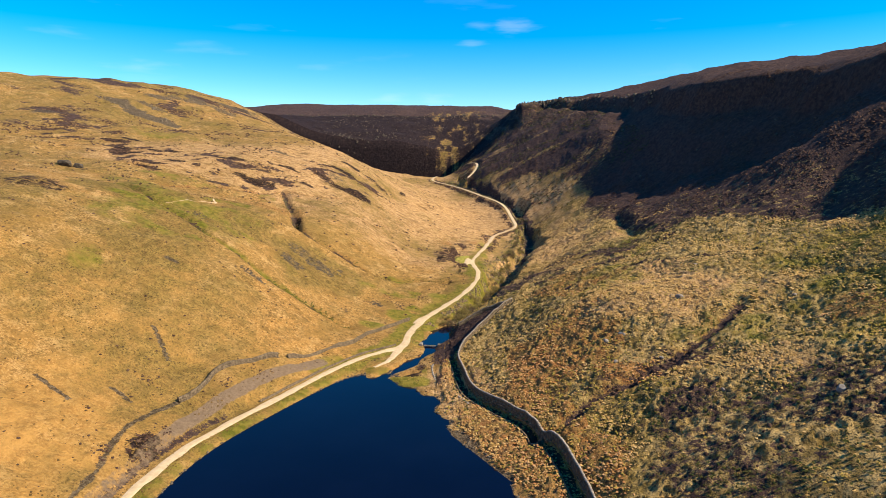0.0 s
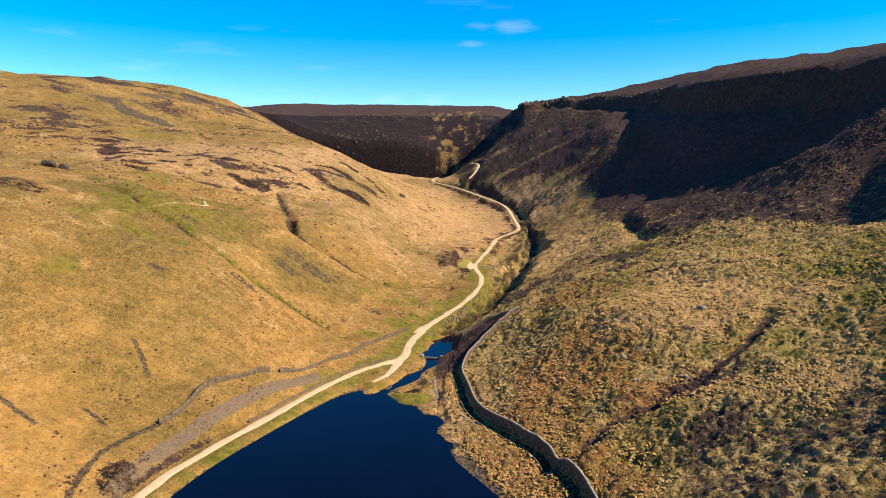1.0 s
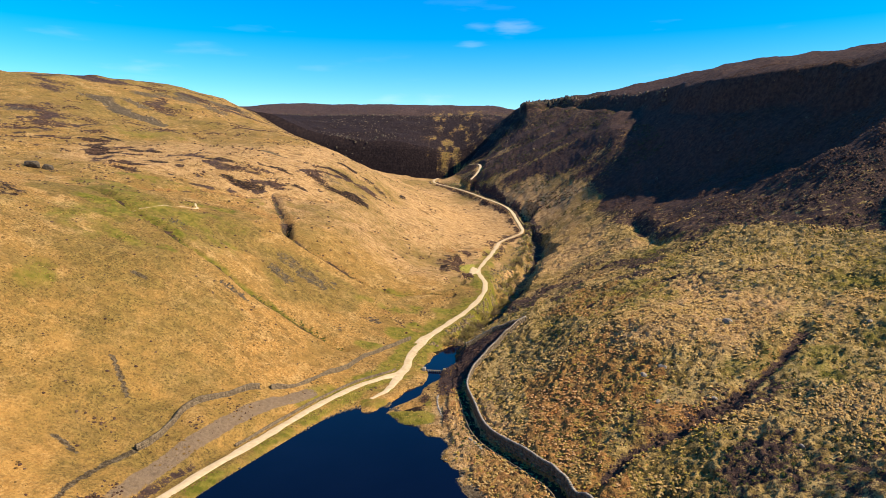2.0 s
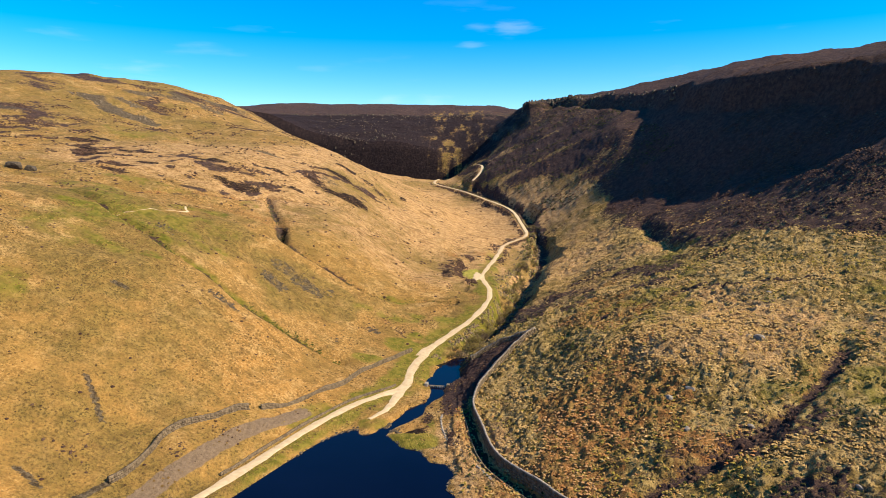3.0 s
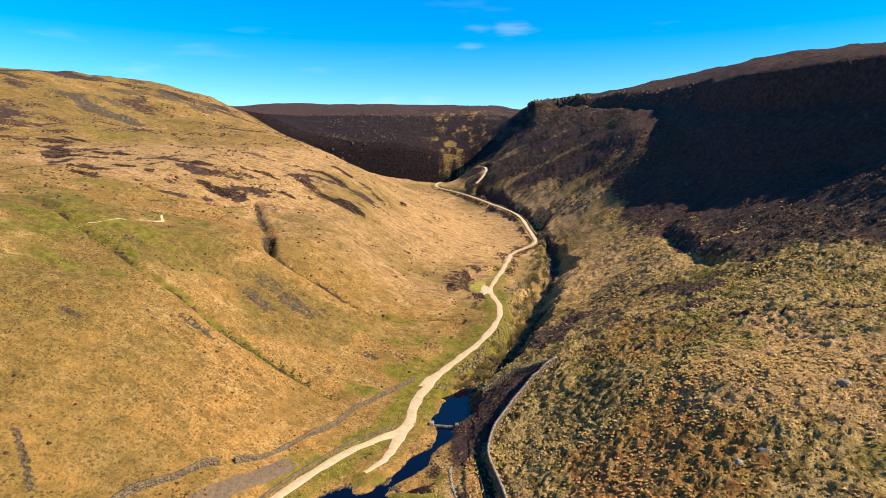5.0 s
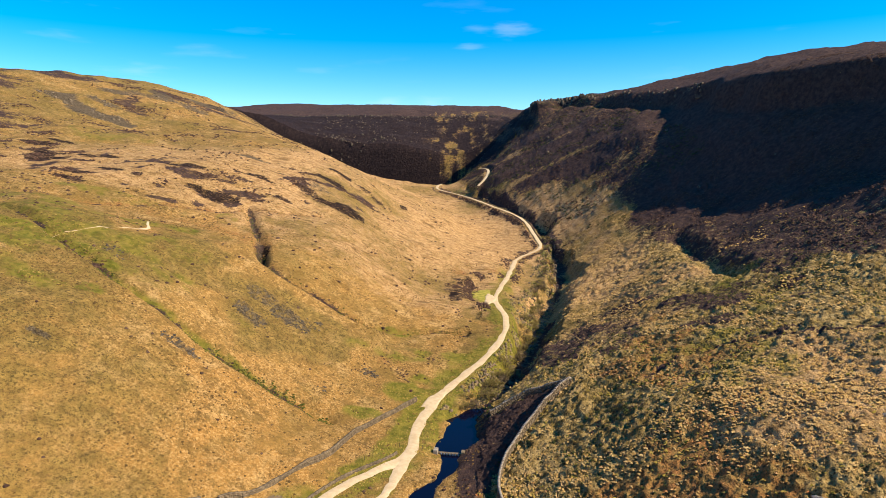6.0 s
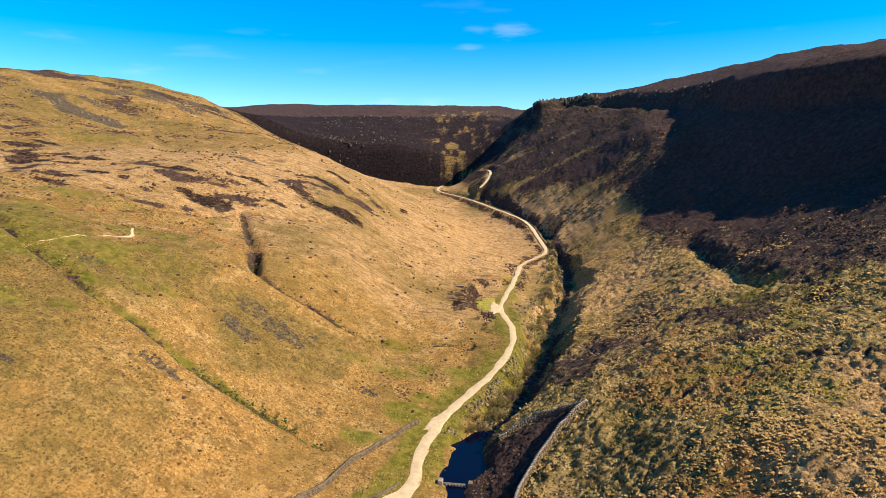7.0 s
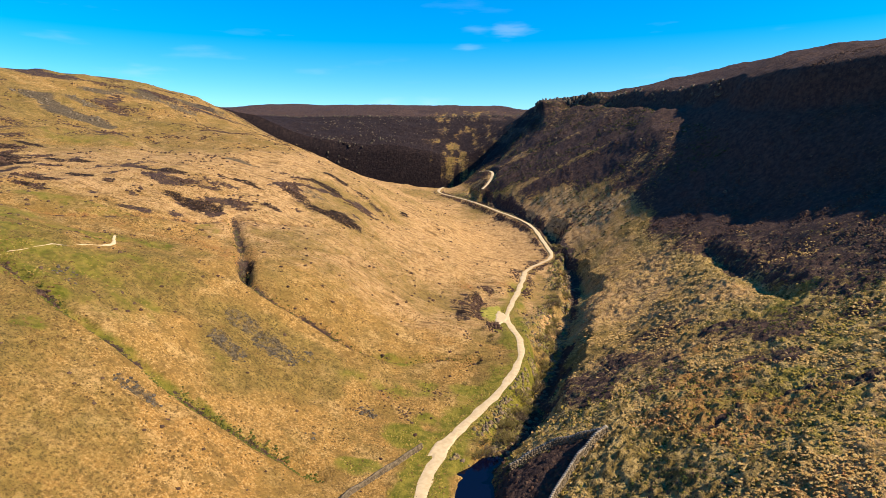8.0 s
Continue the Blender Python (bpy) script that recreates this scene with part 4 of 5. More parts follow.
def scatter(name, template, x, y, radius, height, mat, label, category, jitter=0.25, sink=0.0, group="", lie=None, stretch=0.35):
    """Many small lumps in one mesh, sitting on the ground."""
    tv, tf = template
    n = len(x)
    z = ground_height(x, y) - sink
    a = RNG.rand(n) * 2 * math.pi if lie is None else radians(lie) + RNG.randn(n) * 0.4 + 0.9 * fbm(x, y, 40, 2, 6)
    j = 1 + jitter * (RNG.rand(n, len(tv), 3) * 2 - 1)
    v = tv[None] * j
    ca, sa = np.cos(a)[:, None], np.sin(a)[:, None]
    long = (1 + stretch * RNG.rand(n))[:, None]
    vx, vy = v[..., 0] * radius[:, None] * long, v[..., 1] * radius[:, None]
    out = np.stack([x[:, None] + vx * ca - vy * sa, y[:, None] + vx * sa + vy * ca, z[:, None] + v[..., 2] * height[:, None]], -1)
    faces = (tf[None] + (np.arange(n) * len(tv))[:, None, None]).reshape(-1, 3)
    return tagged(raw(name, out.reshape(-1, 3), faces, mat), label, category, group, kind="stuff")


def spread(n, x0, x1, y0, y1, weight):
    """Places in a rectangle, kept with the chance that weight gives."""
    x, y = x0 + RNG.rand(n) * (x1 - x0), y0 + RNG.rand(n) * (y1 - y0)
    keep = RNG.rand(n) < weight(x, y)
    return x[keep], y[keep]


def raster(x0, x1, y0, y1, gap, make):
    """Values on a grid of places, to be looked up by nearest place."""
    nx, ny = int((x1 - x0) / gap) + 1, int((y1 - y0) / gap) + 1
    gx, gy = np.meshgrid(x0 + gap * np.arange(nx), y0 + gap * np.arange(ny))
    made = make(gx.ravel(), gy.ravel())

    def read(x, y):
        k = np.clip(((y - y0) / gap + 0.5).astype(int), 0, ny - 1) * nx + np.clip(((x - x0) / gap + 0.5).astype(int), 0, nx - 1)
        return {name: v[k] for name, v in made.items()}
    return read


cover_at = raster(-275, 215, 80, 705, 1.6, lambda x, y: zones(x, y, valley(x, y)))


def clearance(x, y):
    """Distance from the tracks, and where it is dry land."""
    d, _ = along(TRACK, x, y)
    e, _ = along(SPUR, x, y)
    f, wide = along(BROOK, x, y)
    return {"gap": np.minimum(d, e), "dry": (f > wide[:, 0] + 0.5) & (ground_height(x, y) > 0.15)}


clear_at = raster(-275, 215, 80, 705, 1.1, clearance)


def away(x, y, gap=2.6):
    c = clear_at(x, y)
    return (c["gap"] > gap) & c["dry"]


STRAW = clump_material("straw_tussock", [(0.43, 0.27, 0.095), (0.58, 0.385, 0.15), (0.50, 0.325, 0.115), (0.64, 0.455, 0.21), (0.39, 0.24, 0.08)], [1, 1, 1, 1, 1])
OLIVE = clump_material("olive_tussock", [(0.24, 0.185, 0.032), (0.32, 0.24, 0.05), (0.28, 0.21, 0.04), (0.38, 0.275, 0.08)], [1, 1, 1, 1])
RUST = clump_material("dead_bracken", [(0.42, 0.17, 0.055), (0.52, 0.26, 0.10), (0.38, 0.19, 0.05), (0.56, 0.34, 0.16)], [1, 1, 1, 1])
LING = clump_material("heather", [(0.040, 0.022, 0.018), (0.085, 0.045, 0.034), (0.055, 0.032, 0.022), (0.12, 0.075, 0.05)], [1, 1, 1, 1])
DARK = clump_material("rushes", [(0.035, 0.032, 0.012), (0.075, 0.065, 0.022), (0.05, 0.06, 0.016)], [1, 1, 1])
SLATE = stone_material("dark_gritstone", (0.030, 0.024, 0.018), (0.17, 0.135, 0.095))
PALE = stone_material("pale_gritstone", (0.18, 0.155, 0.125), (0.40, 0.35, 0.28))


def east_cover():
    """Tussocks of the east slope, thinning out with distance."""
    tuft, cap = tuft_of_blades(), dome(5, ((1.0, -0.2), (0.8, 0.5)), 0.9)

    def chance(kind, base):
        def weigh(x, y):
            c = cover_at(x, y)
            tan = cover("tan", x, y)
            k = {"straw": 0.62 + 0.6 * tan - 0.7 * np.clip(c["green"] * 1.6, 0, 1) - 0.66 * np.clip(c["bracken"], 0, 1),
                 "olive": (0.3 + 1.1 * c["green"]) * (1 - 0.75 * tan), "rust": 1.4 * c["bracken"], "ling": 1.25 * np.clip(c["heather"] - 0.12, 0, 1), "dark": (0.35 + c["heather"] * 0.6) * (1 - 0.8 * tan) * (1 - step(0.5, 0.7, c["heather"]))}[kind]
            clear = 1 - step(0.32, 0.5, c["heather"] + 0.32 * fbm(x, y * 0.6, 15, 3, 47)) if kind in ("straw", "olive", "rust") else 1.0
            patch = np.clip(0.5 + 1.4 * fbm(x, y, 12, 4, {"straw": 3, "olive": 33, "rust": 63, "ling": 93, "dark": 123}[kind]), 0.08, 1.4)
            return base * k * clear * patch * (c["tussock"] > 0.4) * away(x, y)
        return weigh

    for kind, mat, n, lo, hi, label in (("straw", STRAW, 110000, 0.2, 0.42, "pale straw-coloured grass tussocks on the slope"), ("olive", OLIVE, 62000, 0.2, 0.42, "olive green grass tussocks on the slope"),
                                        ("rust", RUST, 50000, 0.2, 0.38, "rusty brown dead bracken on the slope"), ("dark", DARK, 42000, 0.2, 0.42, "dark rushes between the tussocks")):
        x, y = spread(n, 0, 140, 84, 262, chance(kind, 0.8))
        r = lo + (hi - lo) * RNG.rand(len(x)) ** 1.5
        scatter("tussocks", tuft, x, y, r, r * (0.7 + 0.7 * RNG.rand(len(x))), mat, label, "grass", 0.4, lie=138, stretch=0.9, sink=-0.28)
    for kind, mat, n in (("straw", STRAW, 52000), ("olive", OLIVE, 9000), ("dark", DARK, 22000), ("rust", RUST, 12000)):
        x, y = spread(n, 15, 140, 262, 440, chance(kind, 0.7))
        r = 0.18 + 0.24 * RNG.rand(len(x)) ** 1.5
        scatter("tussocks", tuft, x, y, r, r * 0.9, mat, "grass tussocks on the shoulder above the gorge", "grass", 0.4, lie=138, stretch=0.9, sink=-0.2)
    for kind, mat, n in (("dark", DARK, 12000), ("ling", LING, 12000)):
        x, y = spread(n, 5, 150, 440, 700, lambda x, y, k={"dark": 63, "ling": 93}[kind]: np.clip(0.2 + 1.1 * fbm(x * 0.4, y + x * 0.5, 10, 3, k), 0, 1) * (x > axis_x(y) + 3) * away(x, y))
        r = 0.25 + 0.6 * RNG.rand(len(x)) ** 2
        scatter("tussocks", cap, x, y, r, r * 0.8, mat, "grass and heather clumps on the steep upper slope", "grass")
    x, y = spread(90000, 0, 210, 100, 430, chance("ling", 0.85))
    r = 0.2 + 0.4 * RNG.rand(len(x)) ** 2
    scatter("heather", dome(4, ((1.0, -0.2), (0.75, 0.6)), 1.0), x, y, r, r * 0.8, LING, "dark brown heather clumps on the slope", "heather", 0.35)


def hummocks(x, y):
    """Height of the tussocky sward over the ground: combed humps with gaps between them."""
    c, s = math.cos(radians(138)), math.sin(radians(138))
    p, q = x * c + y * s, y * c - x * s
    wob = 0.5 * rough(x, y, 3.1, 81)
    ridge = 1 - np.abs(rough(p * 0.62 + wob, q + wob, 0.95, 41))
    return 0.8 * ridge ** 1.8 + 0.32 * rough(p * 0.7, q, 0.7, 42) + 0.14 * rough(x, y, 0.45, 43)


def tussock_sward(x0, x1, y0, y1, gap):
    """The matted grass of the east slope, a close sheet of humps on the ground."""
    xs, ys = np.arange(x0, x1, gap), np.arange(y0, y1, gap)
    nx, ny = len(xs), len(ys)
    x, y = (a.ravel() for a in np.meshgrid(xs, ys))
    x, y = x + 0.12 * rough(x, y, 0.9, 44), y + 0.12 * rough(x, y, 0.9, 45)
    c = cover_at(x, y)
    wall, _ = along(smooth_line(WALL_EAST, 2), x, y)
    lane, _ = along(CATCH, x, y)
    rill, _ = along(RILL, x, y)
    ground_z = ground_height(x, y)
    full = step(1.2, 2.2, wall) * step(2.2, 3.2, lane) * step(0.3, 0.9, ground_z) * step(0.5, 0.8, c["tussock"]) * (0.35 + 0.65 * step(1.0, 3.0, rill))
    full = full * step(x0, x0 + 5, x) * (1 - step(x1 - 8, x1, x)) * step(y0, y0 + 5, y) * (1 - step(y1 - 12, y1, y))
    lush = 0.55 + 0.45 * step(-0.3, 0.3, fbm(x, y, 14, 3, 46)) - 0.25 * c["green"]
    z = ground_z + full * lush * (hummocks(x, y) + 0.05) - 0.35 * (1 - full)
    k = (np.arange(ny - 1)[:, None] * nx + np.arange(nx - 1)[None]).ravel()
    quads = np.column_stack([k, k + 1, k + nx + 1, k + nx])
    quads = quads[full[quads].max(1) > 0.05]
    used, flat = np.unique(quads, return_inverse=True)
    ob = raw("tussock_sward", np.column_stack([x, y, z])[used], flat.reshape(-1, 4), GROUND, smooth=True)
    for name, v in c.items():
        ob.data.attributes.new(name, "FLOAT", "POINT").data.foreach_set("value", v[used])
    return tagged(ob, "matted tussocky moor grass on the slope", "grass", kind="stuff")


def west_cover():
    cap = dome(5, ((1.0, -0.2), (0.85, 0.45)), 0.85)

    def specks(x, y):
        c = cover_at(x, y)
        clump = step(0.25, 0.75, fbm(x, y, 11, 3, 71) + 0.15)
        row = step(-60, -110, x) * step(205, 330, y) * 0.25
        return ((c["heather"] ** 1.5) * 1.6 * clump + 0.003 + 0.035 * clump ** 2 + row * 0.25 * clump) * (c["tussock"] < 0.3) * (c["rock"] < 0.5) * away(x, y, 4)

    x, y = spread(235000, -270, 30, 108, 640, specks)
    r = (0.16 + 0.55 * RNG.rand(len(x)) ** 2) * (0.7 + 0.4 * step(200, 350, y))
    scatter("heather", cap, x, y, r, r * 0.9, LING, "dark heather tufts scattered over dry grass", "heather", 0.35)

    def straw(x, y):
        c = cover_at(x, y)
        return (c["tussock"] < 0.3) * np.clip(0.3 + 1.3 * fbm(x, y, 9, 3, 51), 0.06, 1) * (1 - 0.6 * c["sward"]) * (c["rock"] < 0.45) * away(x, y, 2.4)

    x, y = spread(90000, -135, 15, 108, 400, straw)
    r = 0.1 + 0.34 * RNG.rand(len(x)) ** 3
    dry = clump_material("dry_grass", [(0.06, 0.035, 0.016), (0.15, 0.09, 0.03), (0.09, 0.055, 0.02), (0.24, 0.145, 0.045)], [1, 1, 1, 1])
    scatter("dry_grass", dome(4, ((1.0, -0.2),), 0.8), x, y, r, r * 0.8, dry, "small brown tufts in the dry grass", "grass")
    # rushes and moss along the gullies
    g = np.vstack([GULLY_GREEN[(GULLY_GREEN[:, 0] > -118)]] * 3 + [GULLY_ROCKY])
    k = RNG.randint(0, len(g), 3400)
    x, y = g[k, 0] + RNG.randn(3400) * 1.1, g[k, 1] + RNG.randn(3400) * 1.1
    keep = fbm(x, y, 8, 3, 84) > -0.1 - 0.5 * (np.abs(x + 60) < 9)
    x, y = x[keep], y[keep]
    r = 0.1 + 0.3 * RNG.rand(len(x)) ** 2
    moss = clump_material("moss_and_rush", [(0.035, 0.042, 0.010), (0.075, 0.085, 0.014), (0.05, 0.055, 0.012), (0.12, 0.115, 0.026)], [1, 1, 1, 1])
    scatter("rushes", cap, x, y, r, r * 0.9, moss, "dark green rushes lining the gullies", "rushes", 0.35)
    x, y = spread(26000, -130, 8, 185, 300, lambda x, y: np.clip(cover_at(x, y)["green"] * 1.3 - 0.3, 0, 1) * (fbm(x, y, 5, 3, 29) > 0.0) * (cover_at(x, y)["tussock"] < 0.3) * away(x, y, 2.4))
    r = 0.1 + 0.22 * RNG.rand(len(x)) ** 2
    scatter("green_tufts", dome(4, ((1.0, -0.2), (0.75, 0.6)), 1.0), x, y, r, r * 0.8, OLIVE, "green and olive grass tufts on wet ground", "grass", 0.5)
    line = TRACK[(TRACK[:, 1] > 100) & (TRACK[:, 1] < 390)]
    k = RNG.randint(0, len(line), 5200)
    way = np.gradient(line[:, :2], axis=0)
    way /= np.hypot(*way.T)[:, None]
    off = np.where(RNG.rand(5200) < 0.5, -1, 1) * (1.45 + np.abs(RNG.randn(5200)) * 0.5)
    x, y = line[k, 0] + way[k, 1] * off + RNG.randn(5200) * 0.4, line[k, 1] - way[k, 0] * off + RNG.randn(5200) * 0.8
    r = 0.08 + 0.22 * RNG.rand(len(x)) ** 2
    half = (RNG.rand(len(x)) < 0.6) & (y > 180)
    for pick, mat, label in ((half, OLIVE, "short green grass along the track verge"), (~half, dry, "brown grass along the track verge")):
        scatter("verge_grass", dome(4, ((1.0, -0.2),), 0.8), x[pick], y[pick], r[pick], r[pick] * 0.7, mat, label, "grass")
    line = TRACK[(TRACK[:, 1] > 380) & (TRACK[:, 1] < 640)]
    k = RNG.randint(0, len(line), 2600)
    x, y = line[k, 0] + np.where(RNG.rand(2600) < 0.5, -1, 1) * (2.4 + np.abs(RNG.randn(2600)) * 2.2), line[k, 1] + RNG.randn(2600)
    keep = away(x, y, 2.3) & (fbm(x, y, 9, 3, 38) > -0.1)
    x, y = x[keep], y[keep]
    r = 0.2 + 0.55 * RNG.rand(len(x)) ** 2
    scatter("heather", cap, x, y, r, r, LING, "dark heather fringing the upper track", "heather", 0.35)
    # brown scrub in an arc behind the lay-by
    turn, far_out = radians(75) + radians(210) * RNG.rand(900), 1.12 + 0.75 * RNG.rand(900) ** 1.4
    x, y = 11.5 + 4.8 * far_out * np.cos(turn), 353.5 + 12.5 * far_out * np.sin(turn)
    keep = away(x, y, 2.6) & (fbm(x, y, 5, 3, 99) > -0.25)
    x, y = x[keep], y[keep]
    r = 0.15 + 0.4 * RNG.rand(len(x)) ** 2
    scatter("scrub", dome(5, ((1.0, -0.2), (0.9, 0.5)), 1.1), x, y, r, r * 1.1, LING, "dark brown scrub behind the lay-by", "scrub", 0.45)
    # low dark clusters by the shore and under the wall
    cx = np.array([-71, -76, -69, -80, -62, -56, -25, -12, -19, 4, 9, -3, -30, 0])
    cy = np.array([137, 128, 143, 161, 171, 180, 276, 281, 270, 352, 366, 340, 268, 362])
    k = RNG.randint(0, len(cx), 420)
    x, y = cx[k] + RNG.randn(420) * 1.9, cy[k] + RNG.randn(420) * 1.9
    keep = away(x, y, 2.4)
    x, y = x[keep], y[keep]
    r = 0.1 + 0.3 * RNG.rand(len(x)) ** 2
    scatter("heather", cap, x, y, r, r, LING, "small dark heather clusters near the track", "heather", 0.35)


def stones():
    lump = dome(5, ((1.0, -0.4), (0.95, 0.3), (0.6, 0.75)), 0.8)

    def scree(x, y):
        return np.clip(cover("rock", x, y) * 2.2 - 0.3, 0, 1) * np.clip(0.35 + 1.3 * fbm(x, y, 6, 3, 5), 0, 1)

    x, y = spread(14000, -110, -25, 200, 290, scree)
    r = 0.14 + 0.42 * RNG.rand(len(x)) ** 2
    scatter("scree", lump, x, y, r, r * 0.7, SLATE, "grey scree stones on the grass slope", "stones", 0.3)
    x, y = spread(4500, -290, -160, 380, 620, scree)
    r = 0.3 + 0.9 * RNG.rand(len(x)) ** 2
    scatter("scree", lump, x, y, r, r * 0.8, STONE, "grey boulders below the skyline", "stones", 0.3)
    # pale blocks on the far hill and on the shaded slope
    x, y = spread(2600, -210, 110, 690, 870, lambda x, y: np.clip(0.35 + 0.6 * fbm(x, y, 40, 3, 15), 0, 1) * step(-20, 30, x + 160))
    r = 0.2 + 0.7 * RNG.rand(len(x)) ** 4
    scatter("blocks", lump, x, y, r, r * 1.1, STONE, "gritstone blocks on the far hillside", "stones", 0.3)
    x, y = spread(420, 60, 200, 300, 700, lambda x, y: (0.1 + 0.4 * step(85, 105, valley(x, y))) * (1 - step(112, 120, valley(x, y))))
    r = 0.3 + 0.9 * RNG.rand(len(x)) ** 3
    scatter("blocks", lump, x, y, r, r * 1.1, SLATE, "gritstone blocks under the edge", "stones", 0.3)
    # broken rim of the far hill and black outcrops low on its face
    x = np.concatenate([-215 + 330 * RNG.rand(420), -118 + 16 * RNG.randn(90), -70 + 14 * RNG.randn(50)])
    y = np.concatenate([864 + 5 * fbm(x[:420], x[:420] * 0, 40, 3, 2) + 2.5 * RNG.randn(420), 752 + 7 * RNG.randn(90), 768 + 8 * RNG.randn(50)])
    r = 0.25 + 0.9 * RNG.rand(len(x)) ** 3
    scatter("far_rocks", dome(5, ((1.0, -0.6), (1.0, 0.4), (0.7, 0.7)), 0.75), x, y, r, r * 1.6, SLATE, "dark gritstone outcrops on the far hillside", "stones", 0.4)
    # rubble along the shore
    x, y = spread(60000, -70, 30, 100, 215, lambda x, y: (np.abs(ground_height(x, y) - 0.05) < 0.12) * 0.5)
    r = 0.1 + 0.34 * RNG.rand(len(x)) ** 3
    scatter("shore_stones", lump, x, y, r, r * 0.7, SLATE, "small stones along the water's edge", "stones", 0.3)
    d = smooth_line([(-3.5, 202.3), (-3.5, 195), (-1.7, 187.2), (1.9, 180.2), (4.1, 174.2), (7.5, 166)], 0.35)
    scatter("kerb_stones", lump, d[:, 0] + RNG.randn(len(d)) * 0.12, d[:, 1] + RNG.randn(len(d)) * 0.12, 0.2 + 0.12 * RNG.rand(len(d)), np.full(len(d), 0.25), PALE, "line of pale kerb stones above the water", "stones", 0.3)
    # stream bed
    g = GORGE[::1]
    k = RNG.randint(0, len(g), 900)
    x, y = g[k, 0] + RNG.randn(900) * 1.5, g[k, 1] + RNG.randn(900) * 1.5
    r = 0.2 + 0.6 * RNG.rand(900) ** 2
    scatter("stream_stones", lump, x, y, r, r * 0.8, STONE, "boulders in the stream bed", "stones", 0.3)


def scrub():
    """Low brown scrub between the track and the stream."""
    n = 13000
    k = RNG.randint(0, len(GORGE), n)
    x, y = GORGE[k, 0] - 1 - np.abs(RNG.randn(n)) * 5.0, GORGE[k, 1] + RNG.randn(n) * 2
    tx = np.interp(y, TRACK[90:, 1], TRACK[90:, 0])
    keep = away(x, y, 2.6) & (x > tx) & (y > 250) & (y < 640) & (fbm(x, y, 7, 3, 23) > -0.15)
    x, y = x[keep], y[keep]
    r = 0.2 + 0.5 * RNG.rand(len(x)) ** 2
    half = RNG.rand(len(x)) < 0.5
    for pick, mat in ((half, TWIG), (~half, MOSSY)):
        scatter("scrub", dome(5, ((1.0, -0.2), (0.9, 0.5)), 1.1), x[pick], y[pick], r[pick], r[pick] * 1.1, mat, "brown and olive scrub on the stream bank", "scrub", 0.45)


def crag():
    """The gritstone edge on the skyline: upright blocks in a row, lower and looser away from the tip."""
    line = smooth_line([(86, 722), (94, 716), (106, 709), (120, 696), (132, 672), (144, 642), (154, 610), (162, 575), (168, 545), (172, 505)], 1.5)[:, :2]
    way = np.gradient(line, axis=0)
    way /= np.hypot(*way.T)[:, None]
    box = np.array([(a, b, c) for c in (-1, 1) for b in (-1, 1) for a in (-1, 1)], float)
    quads = np.array([(0, 2, 3, 1), (4, 5, 7, 6), (0, 1, 5, 4), (2, 6, 7, 3), (0, 4, 6, 2), (1, 3, 7, 5)])
    thing = tagged(new("crag"), "dark gritstone crag along the valley edge", "crag")
    far = np.linspace(0, 1, len(line))
    for row in range(3):
        keep = RNG.rand(len(line)) > np.clip(far * 2.2, 0, 0.85)
        p, d, f = line[keep], way[keep], far[keep]
        n = len(p)
        p = p + np.column_stack([-d[:, 1], d[:, 0]]) * (-row * 2.2 + RNG.randn(n, 1) * 0.8)
        tall = (6.5 - 5.0 * f ** 0.5) * (0.7 + 0.5 * RNG.rand(n)) * (1 - 0.2 * row)
        size = np.column_stack([0.8 + 0.8 * RNG.rand(n), 0.9 + 0.8 * RNG.rand(n), tall])
        c = box[None] * size[:, None] * (1 + 0.3 * (RNG.rand(n, 8, 3) * 2 - 1)) * 0.75
        z = ground_height(p[:, 0], p[:, 1]) + tall * (-0.35 - 0.25 * row)
        out = np.stack([p[:, 0:1] + c[..., 0] * d[:, 0:1] - c[..., 1] * d[:, 1:2], p[:, 1:2] + c[..., 0] * d[:, 1:2] + c[..., 1] * d[:, 0:1], z[:, None] + c[..., 2]], -1)
        tagged(raw("rock_band", out.reshape(-1, 3), (quads[None] + (np.arange(n) * 8)[:, None, None]).reshape(-1, 4), SLATE, thing), kind="stuff")


def boulder(x, y, size, seed, mat=None):
    rng = np.random.RandomState(seed)
    bm = bmesh.new()
    bmesh.ops.create_icosphere(bm, subdivisions=2, radius=1)
    off = rng.rand(3) * 50
    cuts = [Vector(rng.randn(3)).normalized() for _ in range(7)]
    for v in bm.verts:
        p = v.co.copy()
        for c in cuts:
            over = p.dot(c) - 0.62
            if over > 0:
                p -= c * over * 0.85
        p += p.normalized() * 0.10 * noise.fractal(p * 1.8 + Vector(off), 1.0, 2.0, 3)
        v.co = (p.x * size * 1.15, p.y * size * 0.85, p.z * size * 0.8)
    me = bpy.data.meshes.new("boulder")
    bm.to_mesh(me)
    bm.free()
    me.materials.append(mat or PALE)
    ob = new("boulder", me)
    ob.matrix_world = pose(x, y, ground_height(x, y)[0] + size * 0.3, 0, 0, rng.rand() * 360)
    return tagged(ob, "large dark gritstone outcrop in the dry grass" if mat else "weathered pale gritstone boulder lying in the grass", "boulder", "boulders on the slope")


